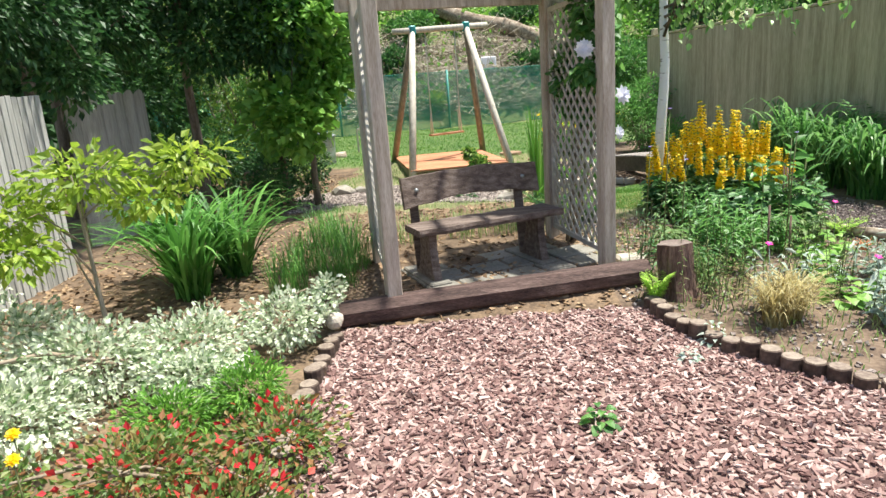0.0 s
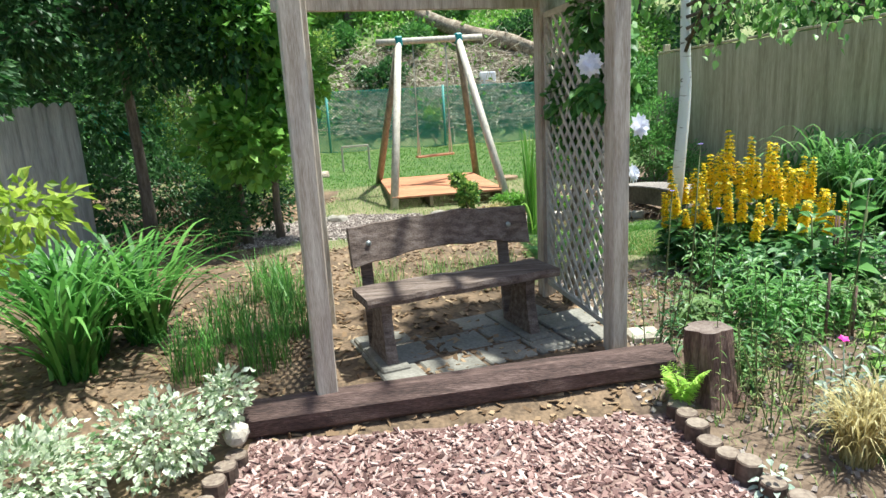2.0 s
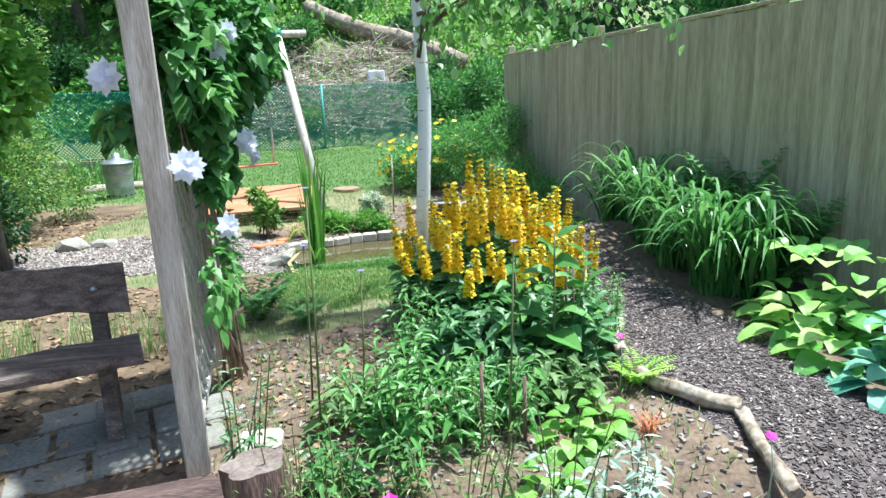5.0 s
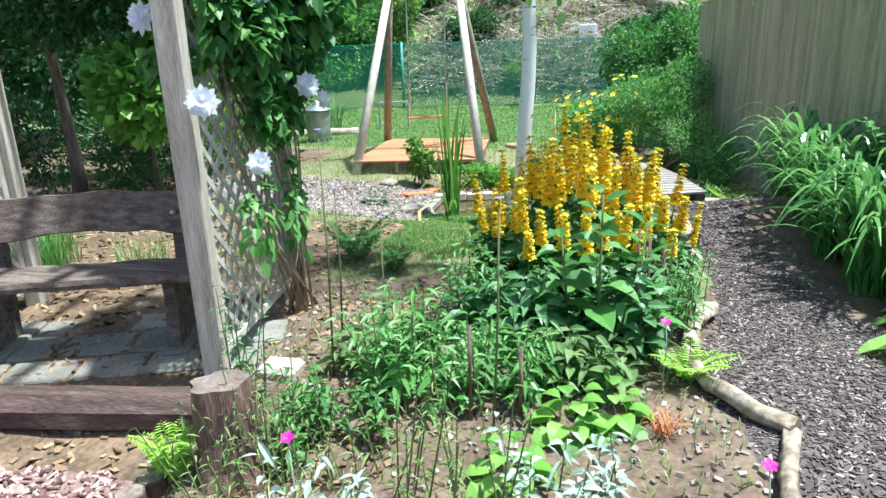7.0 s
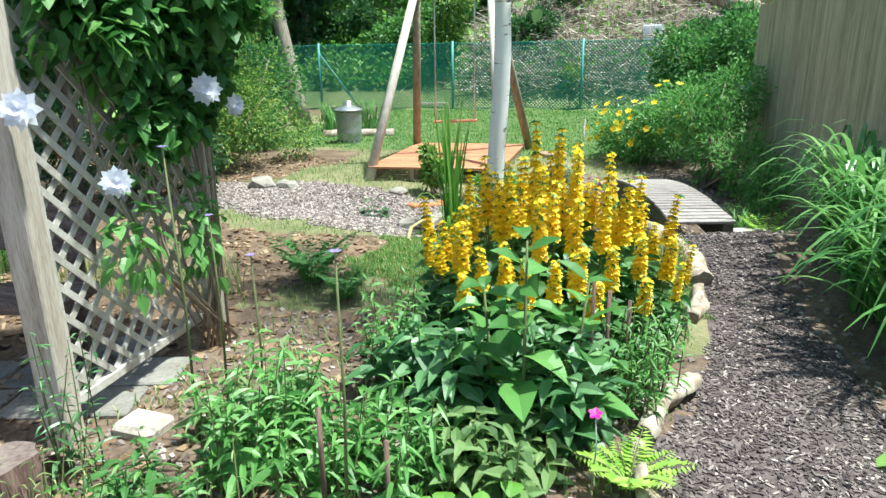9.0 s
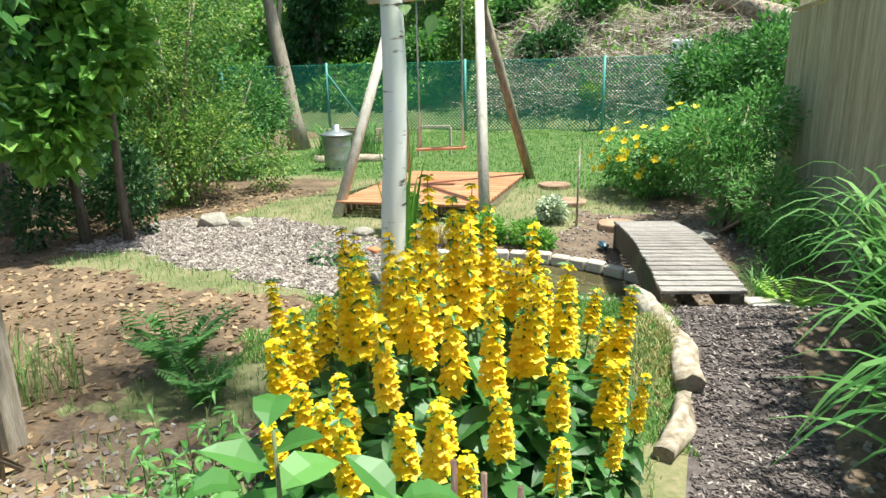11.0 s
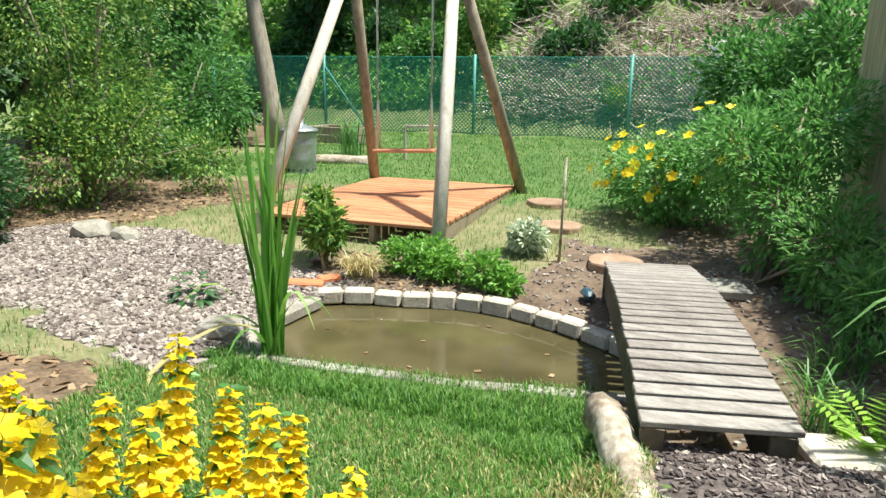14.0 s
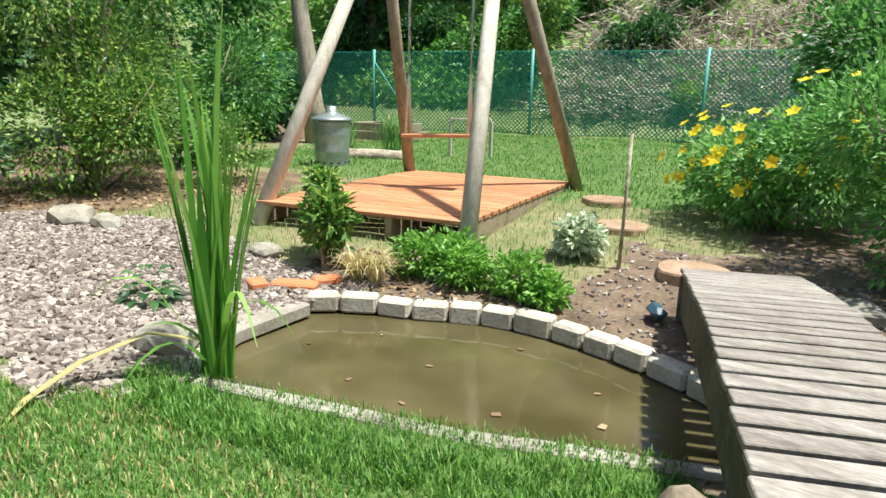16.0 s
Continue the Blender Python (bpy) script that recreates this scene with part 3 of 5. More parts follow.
def build_stump():
    s = thing("tree_stump", (1.98, 4.56, .05), "upright reddish-brown tree stump with rough split bark", "stump")
    pts = [(2.0, 4.56, .0), (1.995, 4.56, .06), (1.985, 4.565, .16), (1.975, 4.57, .28), (1.97, 4.575, .375)]
    v, f = tube_mesh(pts, [.15, .13, .114, .11, .107], 26, .0)
    v = [(x + (x - 1.98) * .22 * noise.noise(Vector((x * 22, y * 22, z * 2))), y + (y - 4.57) * .22 * noise.noise(Vector((x * 22, y * 22, z * 2))), z) for x, y, z in v]
    part("trunk", raw("trunk", v, f[:-1]), "stump", s)
    part("cut_face", raw("cut_face", v[-26:], [tuple(range(26))]), "stumptop", s, "weathered cut top with growth rings")


build_stump()


def build_edging(pts, name, label):
    r = np.random.default_rng(11)
    e = thing(name, (pts[0][0], pts[0][1], .02), label, "edging")
    d = dense([Vector((x, y, 0)) for x, y in pts], 40)
    last = None
    for p in d:
        p = Vector(p)
        if last is None or (p - last).length > .108:
            h = .075 + r.uniform(-.02, .02)
            v, f = tube_mesh([(p.x, p.y, -.05), (p.x, p.y, h - .006), (p.x, p.y, h)], [.053, .053, .047], 12, .1)
            me = raw("edging_post", v, f)
            me.materials.append(M["edging"])
            me.materials.append(M["endgrain"])
            me.polygons[-1].material_index = 1
            part("edging_post", me, "edging", e)
            last = p


build_edging([(right_edge(y), y) for y in (4.4, 4.1, 3.8, 3.5, 3.1, 2.85, 2.6)], "log_edging", "row of short dark round posts edging the planted bed")
build_edging([(left_edge(y), y) for y in (4.25, 4.0, 3.6, 3.2, 2.4, 1.2)], "log_edging", "row of short dark round posts edging the shrub bed")

# ---- close-boarded fence ----
FX = lambda y: 4.75 + (12.2 - y) * .1736


def build_fence():
    f = thing("board_fence", (FX(7), 7, .1), "tall close-boarded fence of greenish-brown timber", "fence", "", "structure")
    r = np.random.default_rng(5)
    d = Vector((.1736, -1, 0)).normalized()
    nrm = Vector((-1, -.1736, 0)).normalized()
    y, k = 12.2, 0
    while y > -5:
        x = FX(y)
        hi = 2.12 + (12.2 - y) * .007
        lo = .05
        bm = bmesh.new()
        w = .118
        c = Vector((x, y, (lo + hi) / 2)) + nrm * r.uniform(-.002, .004)
        m = basis(c, d, Vector((0, 0, 1))) @ Matrix.Rotation(.09, 4, 'Y')
        slab_box(bm, w, hi - lo + r.uniform(-.008, .008), .012, m, 0, 0)
        part("board", bm, "fence", f)
        y -= .1
        k += 1
    a, b = Vector((FX(12.2), 12.25, 2.15)), Vector((FX(-5), -5, 2.15 + 17.2 * .007))
    bm = bmesh.new()
    beam(bm, a, b, .06, .03)
    part("capping_rail", bm, "fence", f)
    for y in np.arange(12.15, -5, -2.4):
        bm = bmesh.new()
        slab_box(bm, .09, .09, 2.3 + (12.2 - y) * .007, Matrix.Translation((FX(y) + .06, y, 1.12 + (12.2 - y) * .0035)), 0, .006)
        part("fence_post", bm, "fence", f)
    for z in (.4, 1.2, 1.95):
        bm = bmesh.new()
        beam(bm, (FX(12.2) + .03, 12.2, z), (FX(-5) + .03, -5, z), .03, .07)
        part("rail", bm, "fence", f)


build_fence()


def build_grey_fence():
    f = thing("grey_fence", (-2.75, 4, .08), "low weathered pale grey timber slat fence", "fence", "", "structure")
    r = np.random.default_rng(6)
    for y in np.arange(-4, 6.4, .085):
        bm = bmesh.new()
        h = 1.66 + r.uniform(-.012, .012)
        slab_box(bm, .018, .07, h, Matrix.Translation((-2.95 + r.uniform(-.004, .004), y, h / 2 + .03)), 0, .003)
        part("slat", bm, "greyfence", f)
    for z in (.3, 1.5):
        bm = bmesh.new()
        beam(bm, (-2.97, -4, z), (-2.97, 6.4, z), .04, .06)
        part("rail", bm, "greyfence", f)
    p = thing("fence_panel", (-3.1, 8.0, .08), "pale grey corrugated fence panel with a scalloped top", "fence")
    for i in range(7):
        v, fa = [], []
        x0, y0 = -3.3 + .06 * i, 7.5 + .15 * i
        for k in range(9):
            t = k / 8
            for z in (.05, 1.68 + .07 * math.sin(math.pi * t)):
                for e in (0, .012):
                    v.append((x0 + .06 * t + .02 * math.sin(math.pi * t) + e, y0 + .17 * t, z))
        for k in range(8):
            o = k * 4
            fa += [(o, o + 2, o + 6, o + 4), (o + 1, o + 5, o + 7, o + 3), (o + 2, o + 3, o + 7, o + 6)]
        part("board", raw("board", v, fa), "greyfence", p)


build_grey_fence()

# ---- deck and swing ----
DL, DN, DR, DF = Vector((.27, 10.70, 0)), Vector((1.93, 10.93, 0)), Vector((1.71, 13.41, 0)), Vector((0, 13.19, 0))


def build_deck():
    d = thing("deck", (1, 12, .12), "low square platform of reddish-orange decking boards", "deck")
    n = 17
    for k in range(n):
        t0, t1 = k / n, (k + .885) / n
        tm = (t0 + t1) / 2
        p, q = DL.lerp(DF, tm), DN.lerp(DR, tm)
        bm = bmesh.new()
        w = (DF - DL).length * (t1 - t0)
        beam(bm, p + Vector((0, 0, .25)), q + Vector((0, 0, .25)), w, .03, .004)
        part("board", bm, "decking", d)
    for t in (.02, .34, .66, .98):
        p, q = DL.lerp(DN, t), DF.lerp(DR, t)
        bm = bmesh.new()
        beam(bm, p + Vector((0, 0, .165)), q + Vector((0, 0, .165)), .05, .14, .004)
        part("joist", bm, "joist", d)


def build_swing():
    s = thing("garden_swing", (1, 12, .2), "wooden A-frame garden swing of round poles with teal brackets", "swing")
    TA, TB = Vector((.50, 11.95, 2.5)), Vector((1.45, 12.2, 2.53))
    u = (TB - TA).normalized()
    tube("crossbeam", [TA - u * .35, TA, TB, TB + u * .4], [.05, .05, .05, .05], "pale_lit_pole", s, 12)
    # near legs take the lighter copy, so sunlight on them is in the colour
    for top, foot, m in ((TA, DL + Vector((.02, -.02, .0)), "pale_lit_pole"), (TA, DF + Vector((-.04, .02, 0)), "pole"),
                         (TB, DN + Vector((.03, -.05, 0)), "pale_lit_pole"), (TB, DR + Vector((.09, .04, 0)), "pole")):
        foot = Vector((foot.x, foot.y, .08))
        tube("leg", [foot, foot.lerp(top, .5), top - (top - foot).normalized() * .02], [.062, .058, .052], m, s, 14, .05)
    for t in (TA, TB):
        bm = bmesh.new()
        slab_box(bm, .11, .13, .16, along(t - u * .1, t + u * .1), 0, .02)
        part("bracket", bm, "teal", s, "teal plastic bracket")
    c = Vector((.98, 12.1, .72))
    seat = thing("hanging_seat", c, "small flat wooden swing seat hanging on pale ropes", "swing seat")
    bm = bmesh.new()
    beam(bm, c - u * .31, c + u * .31, .17, .03, .006)
    part("board", bm, "decking", seat)
    for sx in (-1, 1):
        for o in (-.07, .07):
            w = Vector((-u.y, u.x, 0))
            tube("rope", [c + u * .27 * sx + w * o, c + u * .27 * sx + Vector((0, 0, .5)), c + u * .27 * sx + Vector((0, 0, 1.76))], [.011] * 3, "rope", seat, 6)


build_deck()
build_swing()


def build_bin():
    b = thing("incinerator_bin", (-1.39, 13.47, .08), "galvanised metal garden incinerator bin with a chimney lid", "bin")
    c = Vector((-1.39, 13.47, .08))
    prof = [(.0, .2), (.03, .2), (.06, .2), (.2, .208), (.22, .213), (.24, .209), (.4, .218), (.42, .223), (.44, .219), (.56, .226), (.58, .23)]
    v, f = tube_mesh([c + Vector((0, 0, .07 + z)) for z, r in prof], [r for z, r in prof], 28)
    part("body", raw("body", v, f), "zinc", b, "", True)
    prof = [(.0, .25), (.015, .255), (.03, .24), (.06, .17), (.09, .08), (.10, .065), (.17, .06)]
    v, f = tube_mesh([c + Vector((0, 0, .655 + z)) for z, r in prof], [r for z, r in prof], 28)
    part("lid", raw("lid", v, f), "zinc", b, "", True)
    for k in range(3):
        t = 2.1 * k
        bm = bmesh.new()
        slab_box(bm, .03, .05, .12, Matrix.Translation(c + Vector((.18 * math.cos(t), .18 * math.sin(t), .04))), 0, .003)
        part("foot", bm, "zinc", b)
    for k in range(14):
        t = 2 * math.pi * k / 14
        d = Vector((math.cos(t), math.sin(t), 0))
        tube("air_hole", [c + d * .199 + Vector((0, 0, .16)), c + d * .212 + Vector((0, 0, .16))], [.014, .014], "black", b, 8)


build_bin()

# ---- pond, stones and bridge ----
me = raw("pond_water", [(x, y, -.105) for x, y in [(2.7 + (a - 2.7) * 1.05, 9.5 + (b - 9.5) * 1.06) for a, b in POND]], [tuple(range(len(POND)))[::-1]])
tagged(part("water", me, "water"), "still murky olive-brown pond water", "water", "", "structure")


def build_pond_edge():
    ring = thing("pond_wall", (2.6, 10.1, -.1), "curved row of pale rough limestone blocks edging the pond", "stone edging")
    r = np.random.default_rng(8)
    arc = [Vector((*p, 0)) for p in ((1.56, 9.84), (1.72, 9.96), (1.9, 10.04), (2.1, 10.09), (2.38, 10.22), (2.57, 10.25), (2.8, 10.24), (3.1, 10.17), (3.28, 10.1), (3.46, 10.02), (3.66, 9.9))]
    d = [Vector(p) for p in dense(arc, 12)]
    i = 0
    while i < len(d) - 6:
        ln = r.uniform(.15, .22)
        j = i + 1
        while j < len(d) - 1 and (d[j] - d[i]).length < ln:
            j += 1
        bm = bmesh.new()
        a, b = d[i], d[j]
        o = (b - a).normalized() * .007
        z = -.055 + r.uniform(-.008, .008)
        beam(bm, a + o + Vector((0, 0, z)), b - o + Vector((0, 0, z)), .1, r.uniform(.09, .115), .014, .011)
        part("stone", bm, "limestone", ring)
        i = j
    rim = thing("pond_rim", (2.5, 9, -.06), "worn pale stone slabs along the near pond edge", "stone edging")
    near = [Vector((*p, land(*p) - .025)) for p in ((1.58, 9.78), (1.57, 9.3), (1.7, 8.97), (1.92, 8.86), (2.26, 8.93), (2.6, 8.99), (2.98, 9.05), (3.27, 9.15), (3.5, 9.24), (3.8, 9.34))]
    for k, (a, b) in enumerate(zip(near, near[1:])):
        bm = bmesh.new()
        wide = .16 if k < 3 else .075
        beam(bm, a + (b - a) * .01, b - (b - a) * .01, wide, .07, .008, .005)
        part("slab", bm, "rim", rim)


build_pond_edge()
NL, NR, FLB, FRB = Vector((3.88, 8.42, .33)), Vector((4.34, 8.58, .33)), Vector((3.31, 10.58, .26)), Vector((3.82, 10.75, .26))


def build_bridge():
    b = thing("footbridge", (3.85, 9.5, .1), "small weathered grey plank footbridge over the pond", "bridge")
    n = 25
    rise = lambda t: .07 * math.sin(math.pi * t)
    for k in range(n):
        t0, t1 = k / n, (k + .78) / n
        tm = (t0 + t1) / 2
        z = Vector((0, 0, rise(tm)))
        p, q = NL.lerp(FLB, tm) + z, NR.lerp(FRB, tm) + z
        d0 = (NL.lerp(FLB, t1) + Vector((0, 0, rise(t1)))) - (NL.lerp(FLB, t0) + Vector((0, 0, rise(t0))))
        x = (q - p).normalized()
        m = basis((p + q) / 2 - Vector((0, 0, .012)), x, (d0 - x * d0.dot(x)).normalized())
        bm = bmesh.new()
        slab_box(bm, (q - p).length + rng.uniform(-.008, .01), d0.length, .022, m, 0, .003)
        part("plank", bm, "bridge", b)
    # beams, legs and cross board carry the shade below the planks as colour
    for a, c in ((NL, FLB), (NR, FRB)):
        inn = ((NR - NL) if a is NL else (NL - NR)).normalized() * .045
        v, f = [], []
        for k in range(15):
            t = k / 14
            p = a.lerp(c, t) + inn + Vector((0, 0, rise(t) - .026))
            for dx, dz in ((-.03, 0), (.03, 0), (.03, -.21), (-.03, -.21)):
                v.append((p.x + dx, p.y, p.z + dz))
        for k in range(14):
            f += [(k * 4 + i, k * 4 + (i + 1) % 4, k * 4 + 4 + (i + 1) % 4, k * 4 + 4 + i) for i in range(4)]
        f += [(3, 2, 1, 0), (56, 57, 58, 59)]
        part("side_beam", raw("side_beam", v, f), "shadedwood", b)
        for e, s in ((a, .04), (c, -.04)):
            bm = bmesh.new()
            q = e + inn + (c - a).normalized() * s
            slab_box(bm, .075, .075, .3, Matrix.Translation((q.x, q.y, e.z - .18)), 0, .005)
            part("leg", bm, "shadedwood", b)
    bm = bmesh.new()
    beam(bm, NL + Vector((.06, .12, -.22)), NR + Vector((-.06, .12, -.22)), .05, .12, .004)
    part("cross_board", bm, "shadedwood", b)


build_bridge()
round_log("log", [(3.71, 8.68, .20), (3.81, 8.45, .215), (3.92, 8.18, .21), (4.03, 7.87, .19), (4.08, 7.55, .16)], .068, "logwood", "pale peeling log edging the path", "log", "", 12, .35)
round_log("log", [(3.99, 6.2, .15), (3.86, 5.96, .145), (3.80, 5.68, .14)], .04, "logwood", "pale split branch edging the path", "log", "", 10, .9)
round_log("log", [(3.78, 5.62, .13), (3.82, 5.32, .13), (3.97, 5.1, .13), (4.08, 5.0, .13)], .036, "logwood", "pale debarked branch edging the path", "log", "", 10, .6)
round_log("log", [(4.06, 4.97, .12), (3.98, 4.7, .12), (3.9, 4.38, .115)], .03, "logwood", "thin pale debarked branch edging the path", "log", "", 10, .7)
round_log("log", [(4.07, 7.5, .12), (4.06, 7.3, .115), (4.0, 7.02, .11)], .045, "logwood", "short pale split log edging the path", "log", "", 10, .8)
for x, y, r in ((3.28, 11.15, .2), (2.62, 12.0, .2), (2.25, 12.85, .21)):
    z = land(x, y)
    v, f = tube_mesh([(x, y, z - .03), (x, y, z + .03), (x, y, z + .042)], [r, r, r * .97], 26, .12)
    s = tagged(part("stepping_slice", raw("stepping_slice", v, f), "slice"), "round reddish wood slice set in the ground as a step", "stepping stone", "wood slice steps")
# pale top over a darker block: the stone's shading is put into two materials
bm = bmesh.new()
slab_box(bm, .26, .2, .05, Matrix.Translation((4.48, 8.74, .20)) @ Matrix.Rotation(.35, 4, 'Z'), .008, .012)
part("coping_stone", bm, "limestone")
tagged(bpy.data.objects["coping_stone"], "pale flat stone lying on a block beside the bridge", "stone")
bm = bmesh.new()
slab_box(bm, .24, .18, .16, Matrix.Translation((4.48, 8.74, .095)) @ Matrix.Rotation(.35, 4, 'Z'), .006, .012)
tagged(part("stone_block", bm, "slab"), "concrete block beside the footbridge, its shaded front given a darker grey", "stone")
bm = bmesh.new()
slab_box(bm, .3, .3, .06, Matrix.Translation((4.02, 10.9, land(4.02, 10.9) + .02)) @ Matrix.Rotation(.3, 4, 'Z'), .006, .008)
tagged(part("paving_stone", bm, "slab"), "grey square paving stone at the bridge end", "stone")
bm = bmesh.new()
slab_box(bm, .08, .14, .06, Matrix.Translation((3.24, 10.5, .045)) @ Matrix.Rotation(.5, 4, 'Z'), .025, .025)
tagged(part("plastic_bag", bm, "bluebag"), "crumpled dark blue plastic sheet by the bridge", "plastic sheet")
tube_ob = tagged(tube("garden_cane", [(2.88, 11.08, .05), (2.885, 11.08, .45), (2.89, 11.075, .86)], [.011, .01, .009], "logwood", None, 8), "upright thin bamboo cane in the soil", "cane")

# ---- plants: one function for each kind ----
def gz(pts):
    return np.array([land(float(x), float(y)) for x, y in np.asarray(pts)[:, :2]])


def scatter_disc(n, x, y, rx, ry):
    a, r = rng.uniform(0, 2 * math.pi, n), np.sqrt(rng.uniform(0, 1, n))
    px, py = x + rx * r * np.cos(a), y + ry * r * np.sin(a)
    p = np.stack([px, py, np.zeros(n)], 1)
    p[:, 2] = gz(p)
    return p


def shrub(name, at, blobs, n, size, material, label, category="shrub", stems=7, aspect=.55, stem_mat="twig", flat=.45, group="", shell=.35):
    t = thing(name, (*at, land(*at)), label, category, group)
    p, d = clumps(n, blobs, shell)
    p[:, 2] = np.maximum(p[:, 2], land(*at) + .01)
    part("foliage", leaf_mesh("foliage", p, size, aspect, d + np.array([0, 0, -.1]), flat), material, t)
    base = Vector((*at, land(*at) - .03))
    for k in range(stems):
        b = blobs[k % len(blobs)]
        e = Vector((b[0] + rng.uniform(-.4, .4) * b[3], b[1] + rng.uniform(-.4, .4) * b[4], b[2] + .4 * b[5]))
        s = base + Vector((rng.uniform(-.08, .08), rng.uniform(-.08, .08), 0))
        m = s.lerp(e, .5) + Vector((0, 0, .12 * (e - s).length))
        r = .006 + .008 * (e - s).length
        tube("stem", [s, m, e], [r, r * .7, r * .3], stem_mat, t, 6)
    return t


def tree(name, at, height, r, blobs, n, size, material, label, bark="bark", lean=(0, 0), limbs=7, group="", aspect=.6):
    z0 = land(*at)
    t = thing(name, (*at, z0), label, "tree", group)
    pts = [Vector((at[0] + lean[0] * u + .05 * noise.noise(Vector((at[0], u * 3, 1))) * height * .2, at[1] + lean[1] * u, z0 - .05 + height * u)) for u in np.linspace(0, 1, 9)]
    tube("trunk", pts, [r * (1.25 if k == 0 else 1) * (1 - .8 * k / 8) for k in range(9)], bark, t, 12, .2)
    for k in range(limbs):
        b = blobs[k % len(blobs)]
        s = pts[int(3 + rng.integers(0, 5))]
        e = Vector(b[:3]) + Vector(rng.uniform(-.5, .5, 3) * np.array(b[3:]))
        m = s.lerp(e, .5) + Vector((0, 0, .15))
        tube("limb", [s, m, e], [r * .35, r * .22, r * .06], bark, t, 6, .2)
    if n:
        p, d = clumps(n, blobs, .25)
        part("crown", leaf_mesh("crown", p, size, aspect, d + np.array([0, 0, -.35]), .4), material, t)
    return t


def strap_clump(name, spots, n, reach, height, width, material, label, category="plant", droop=1.0, seg=6, spread=.12, group="", base_z=None):
    x, y = spots[0]
    t = thing(name, (x, y, land(x, y)), label, category, group)
    for x, y in spots:
        root = scatter_disc(n, x, y, spread, spread)
        root[:, 2] -= .01
        part("leaf_tuft", blade_mesh("leaf_tuft", root, rng.uniform(.4, 1.1, n) * reach, rng.uniform(.55, 1.05, n) * height, width * rng.uniform(.7, 1.2, n), droop, seg), material, t)
    return t


def fern(name, at, n, length, material, label, up=.6):
    t = thing(name, (*at, land(*at)), label, "fern")
    z = land(*at)
    for k in range(n):
        a = 2 * math.pi * (k + rng.uniform(-.3, .3)) / n
        L = length * rng.uniform(.75, 1.1)
        d = Vector((math.cos(a), math.sin(a), 0))
        pts, c, tips, sz = [], [], [], []
        for i in range(19):
            u = i / 18
            p = Vector((at[0], at[1], z)) + d * L * (1 - up) * 1.3 * u ** 1.2 + Vector((0, 0, L * up * (1.5 * u - .6 * u * u)))
            pts.append(p)
            if i > 1:
                w = L * .2 * math.sin(math.pi * (.12 + .88 * u)) ** .8 + .008
                s = Vector((-d.y, d.x, 0))
                for q in (1, -1):
                    c.append(tuple(p + s * q * w * .5 - Vector((0, 0, .1 * w))))
                    tips.append(tuple(s * q + d * .35))
                    sz.append(w)
        v, f = tube_mesh(pts[::3], [.004, .0035, .003, .0025, .002, .0015, .001], 4)
        part("rib", raw("rib", v, f), "stem", t)
        tagged(part("frond", leaf_mesh("frond", np.array(c), np.array(sz), .3, np.array(tips) * 3, .9, .03), material, t), kind="stuff")
    return t


def star_flower(c, d, r, petals=5):
    """Verts and faces of a star of pointed petals about the way d."""
    d = Vector(d).normalized()
    a = d.cross(Vector((0, 0, 1)) if abs(d.z) < .9 else Vector((1, 0, 0))).normalized()
    b = d.cross(a)
    v, f = [tuple(c)], []
    for k in range(petals):
        for t, q, h in ((k - .46, .7, .2), (k, 1.0, .22), (k + .46, .7, .2)):
            w = 2 * math.pi * t / petals
            v.append(tuple(Vector(c) + (a * math.cos(w) + b * math.sin(w)) * r * q + d * r * h))
        o = 1 + 3 * k
        f += [(0, o, o + 1), (0, o + 1, o + 2)]
    return v, f


def spike_mesh(h, seed):
    """A loosestrife spire about the z axis, flowers in whorls on its upper half."""
    r = np.random.default_rng(seed)
    flowers, leaves = [], []
    z, k = h * (.66 + .07 * r.random()), 0
    while z < h:
        u = max(0, (z - h * .6) / (h * .4))
        n = 5 if u < .6 else 4
        for i in range(n):
            a = 2 * math.pi * (i + .5 * (k % 2)) / n + r.uniform(-.25, .25)
            out = .021 * (1 - .6 * u) + .004
            c = (out * math.cos(a), out * math.sin(a), z + r.uniform(-.008, .008))
            flowers.append(star_flower(c, (math.cos(a), math.sin(a), .9 + .7 * u), .031 * (1 - .5 * u) * r.uniform(.85, 1.15)))
        z += .029
        k += 1
    return join(*flowers)


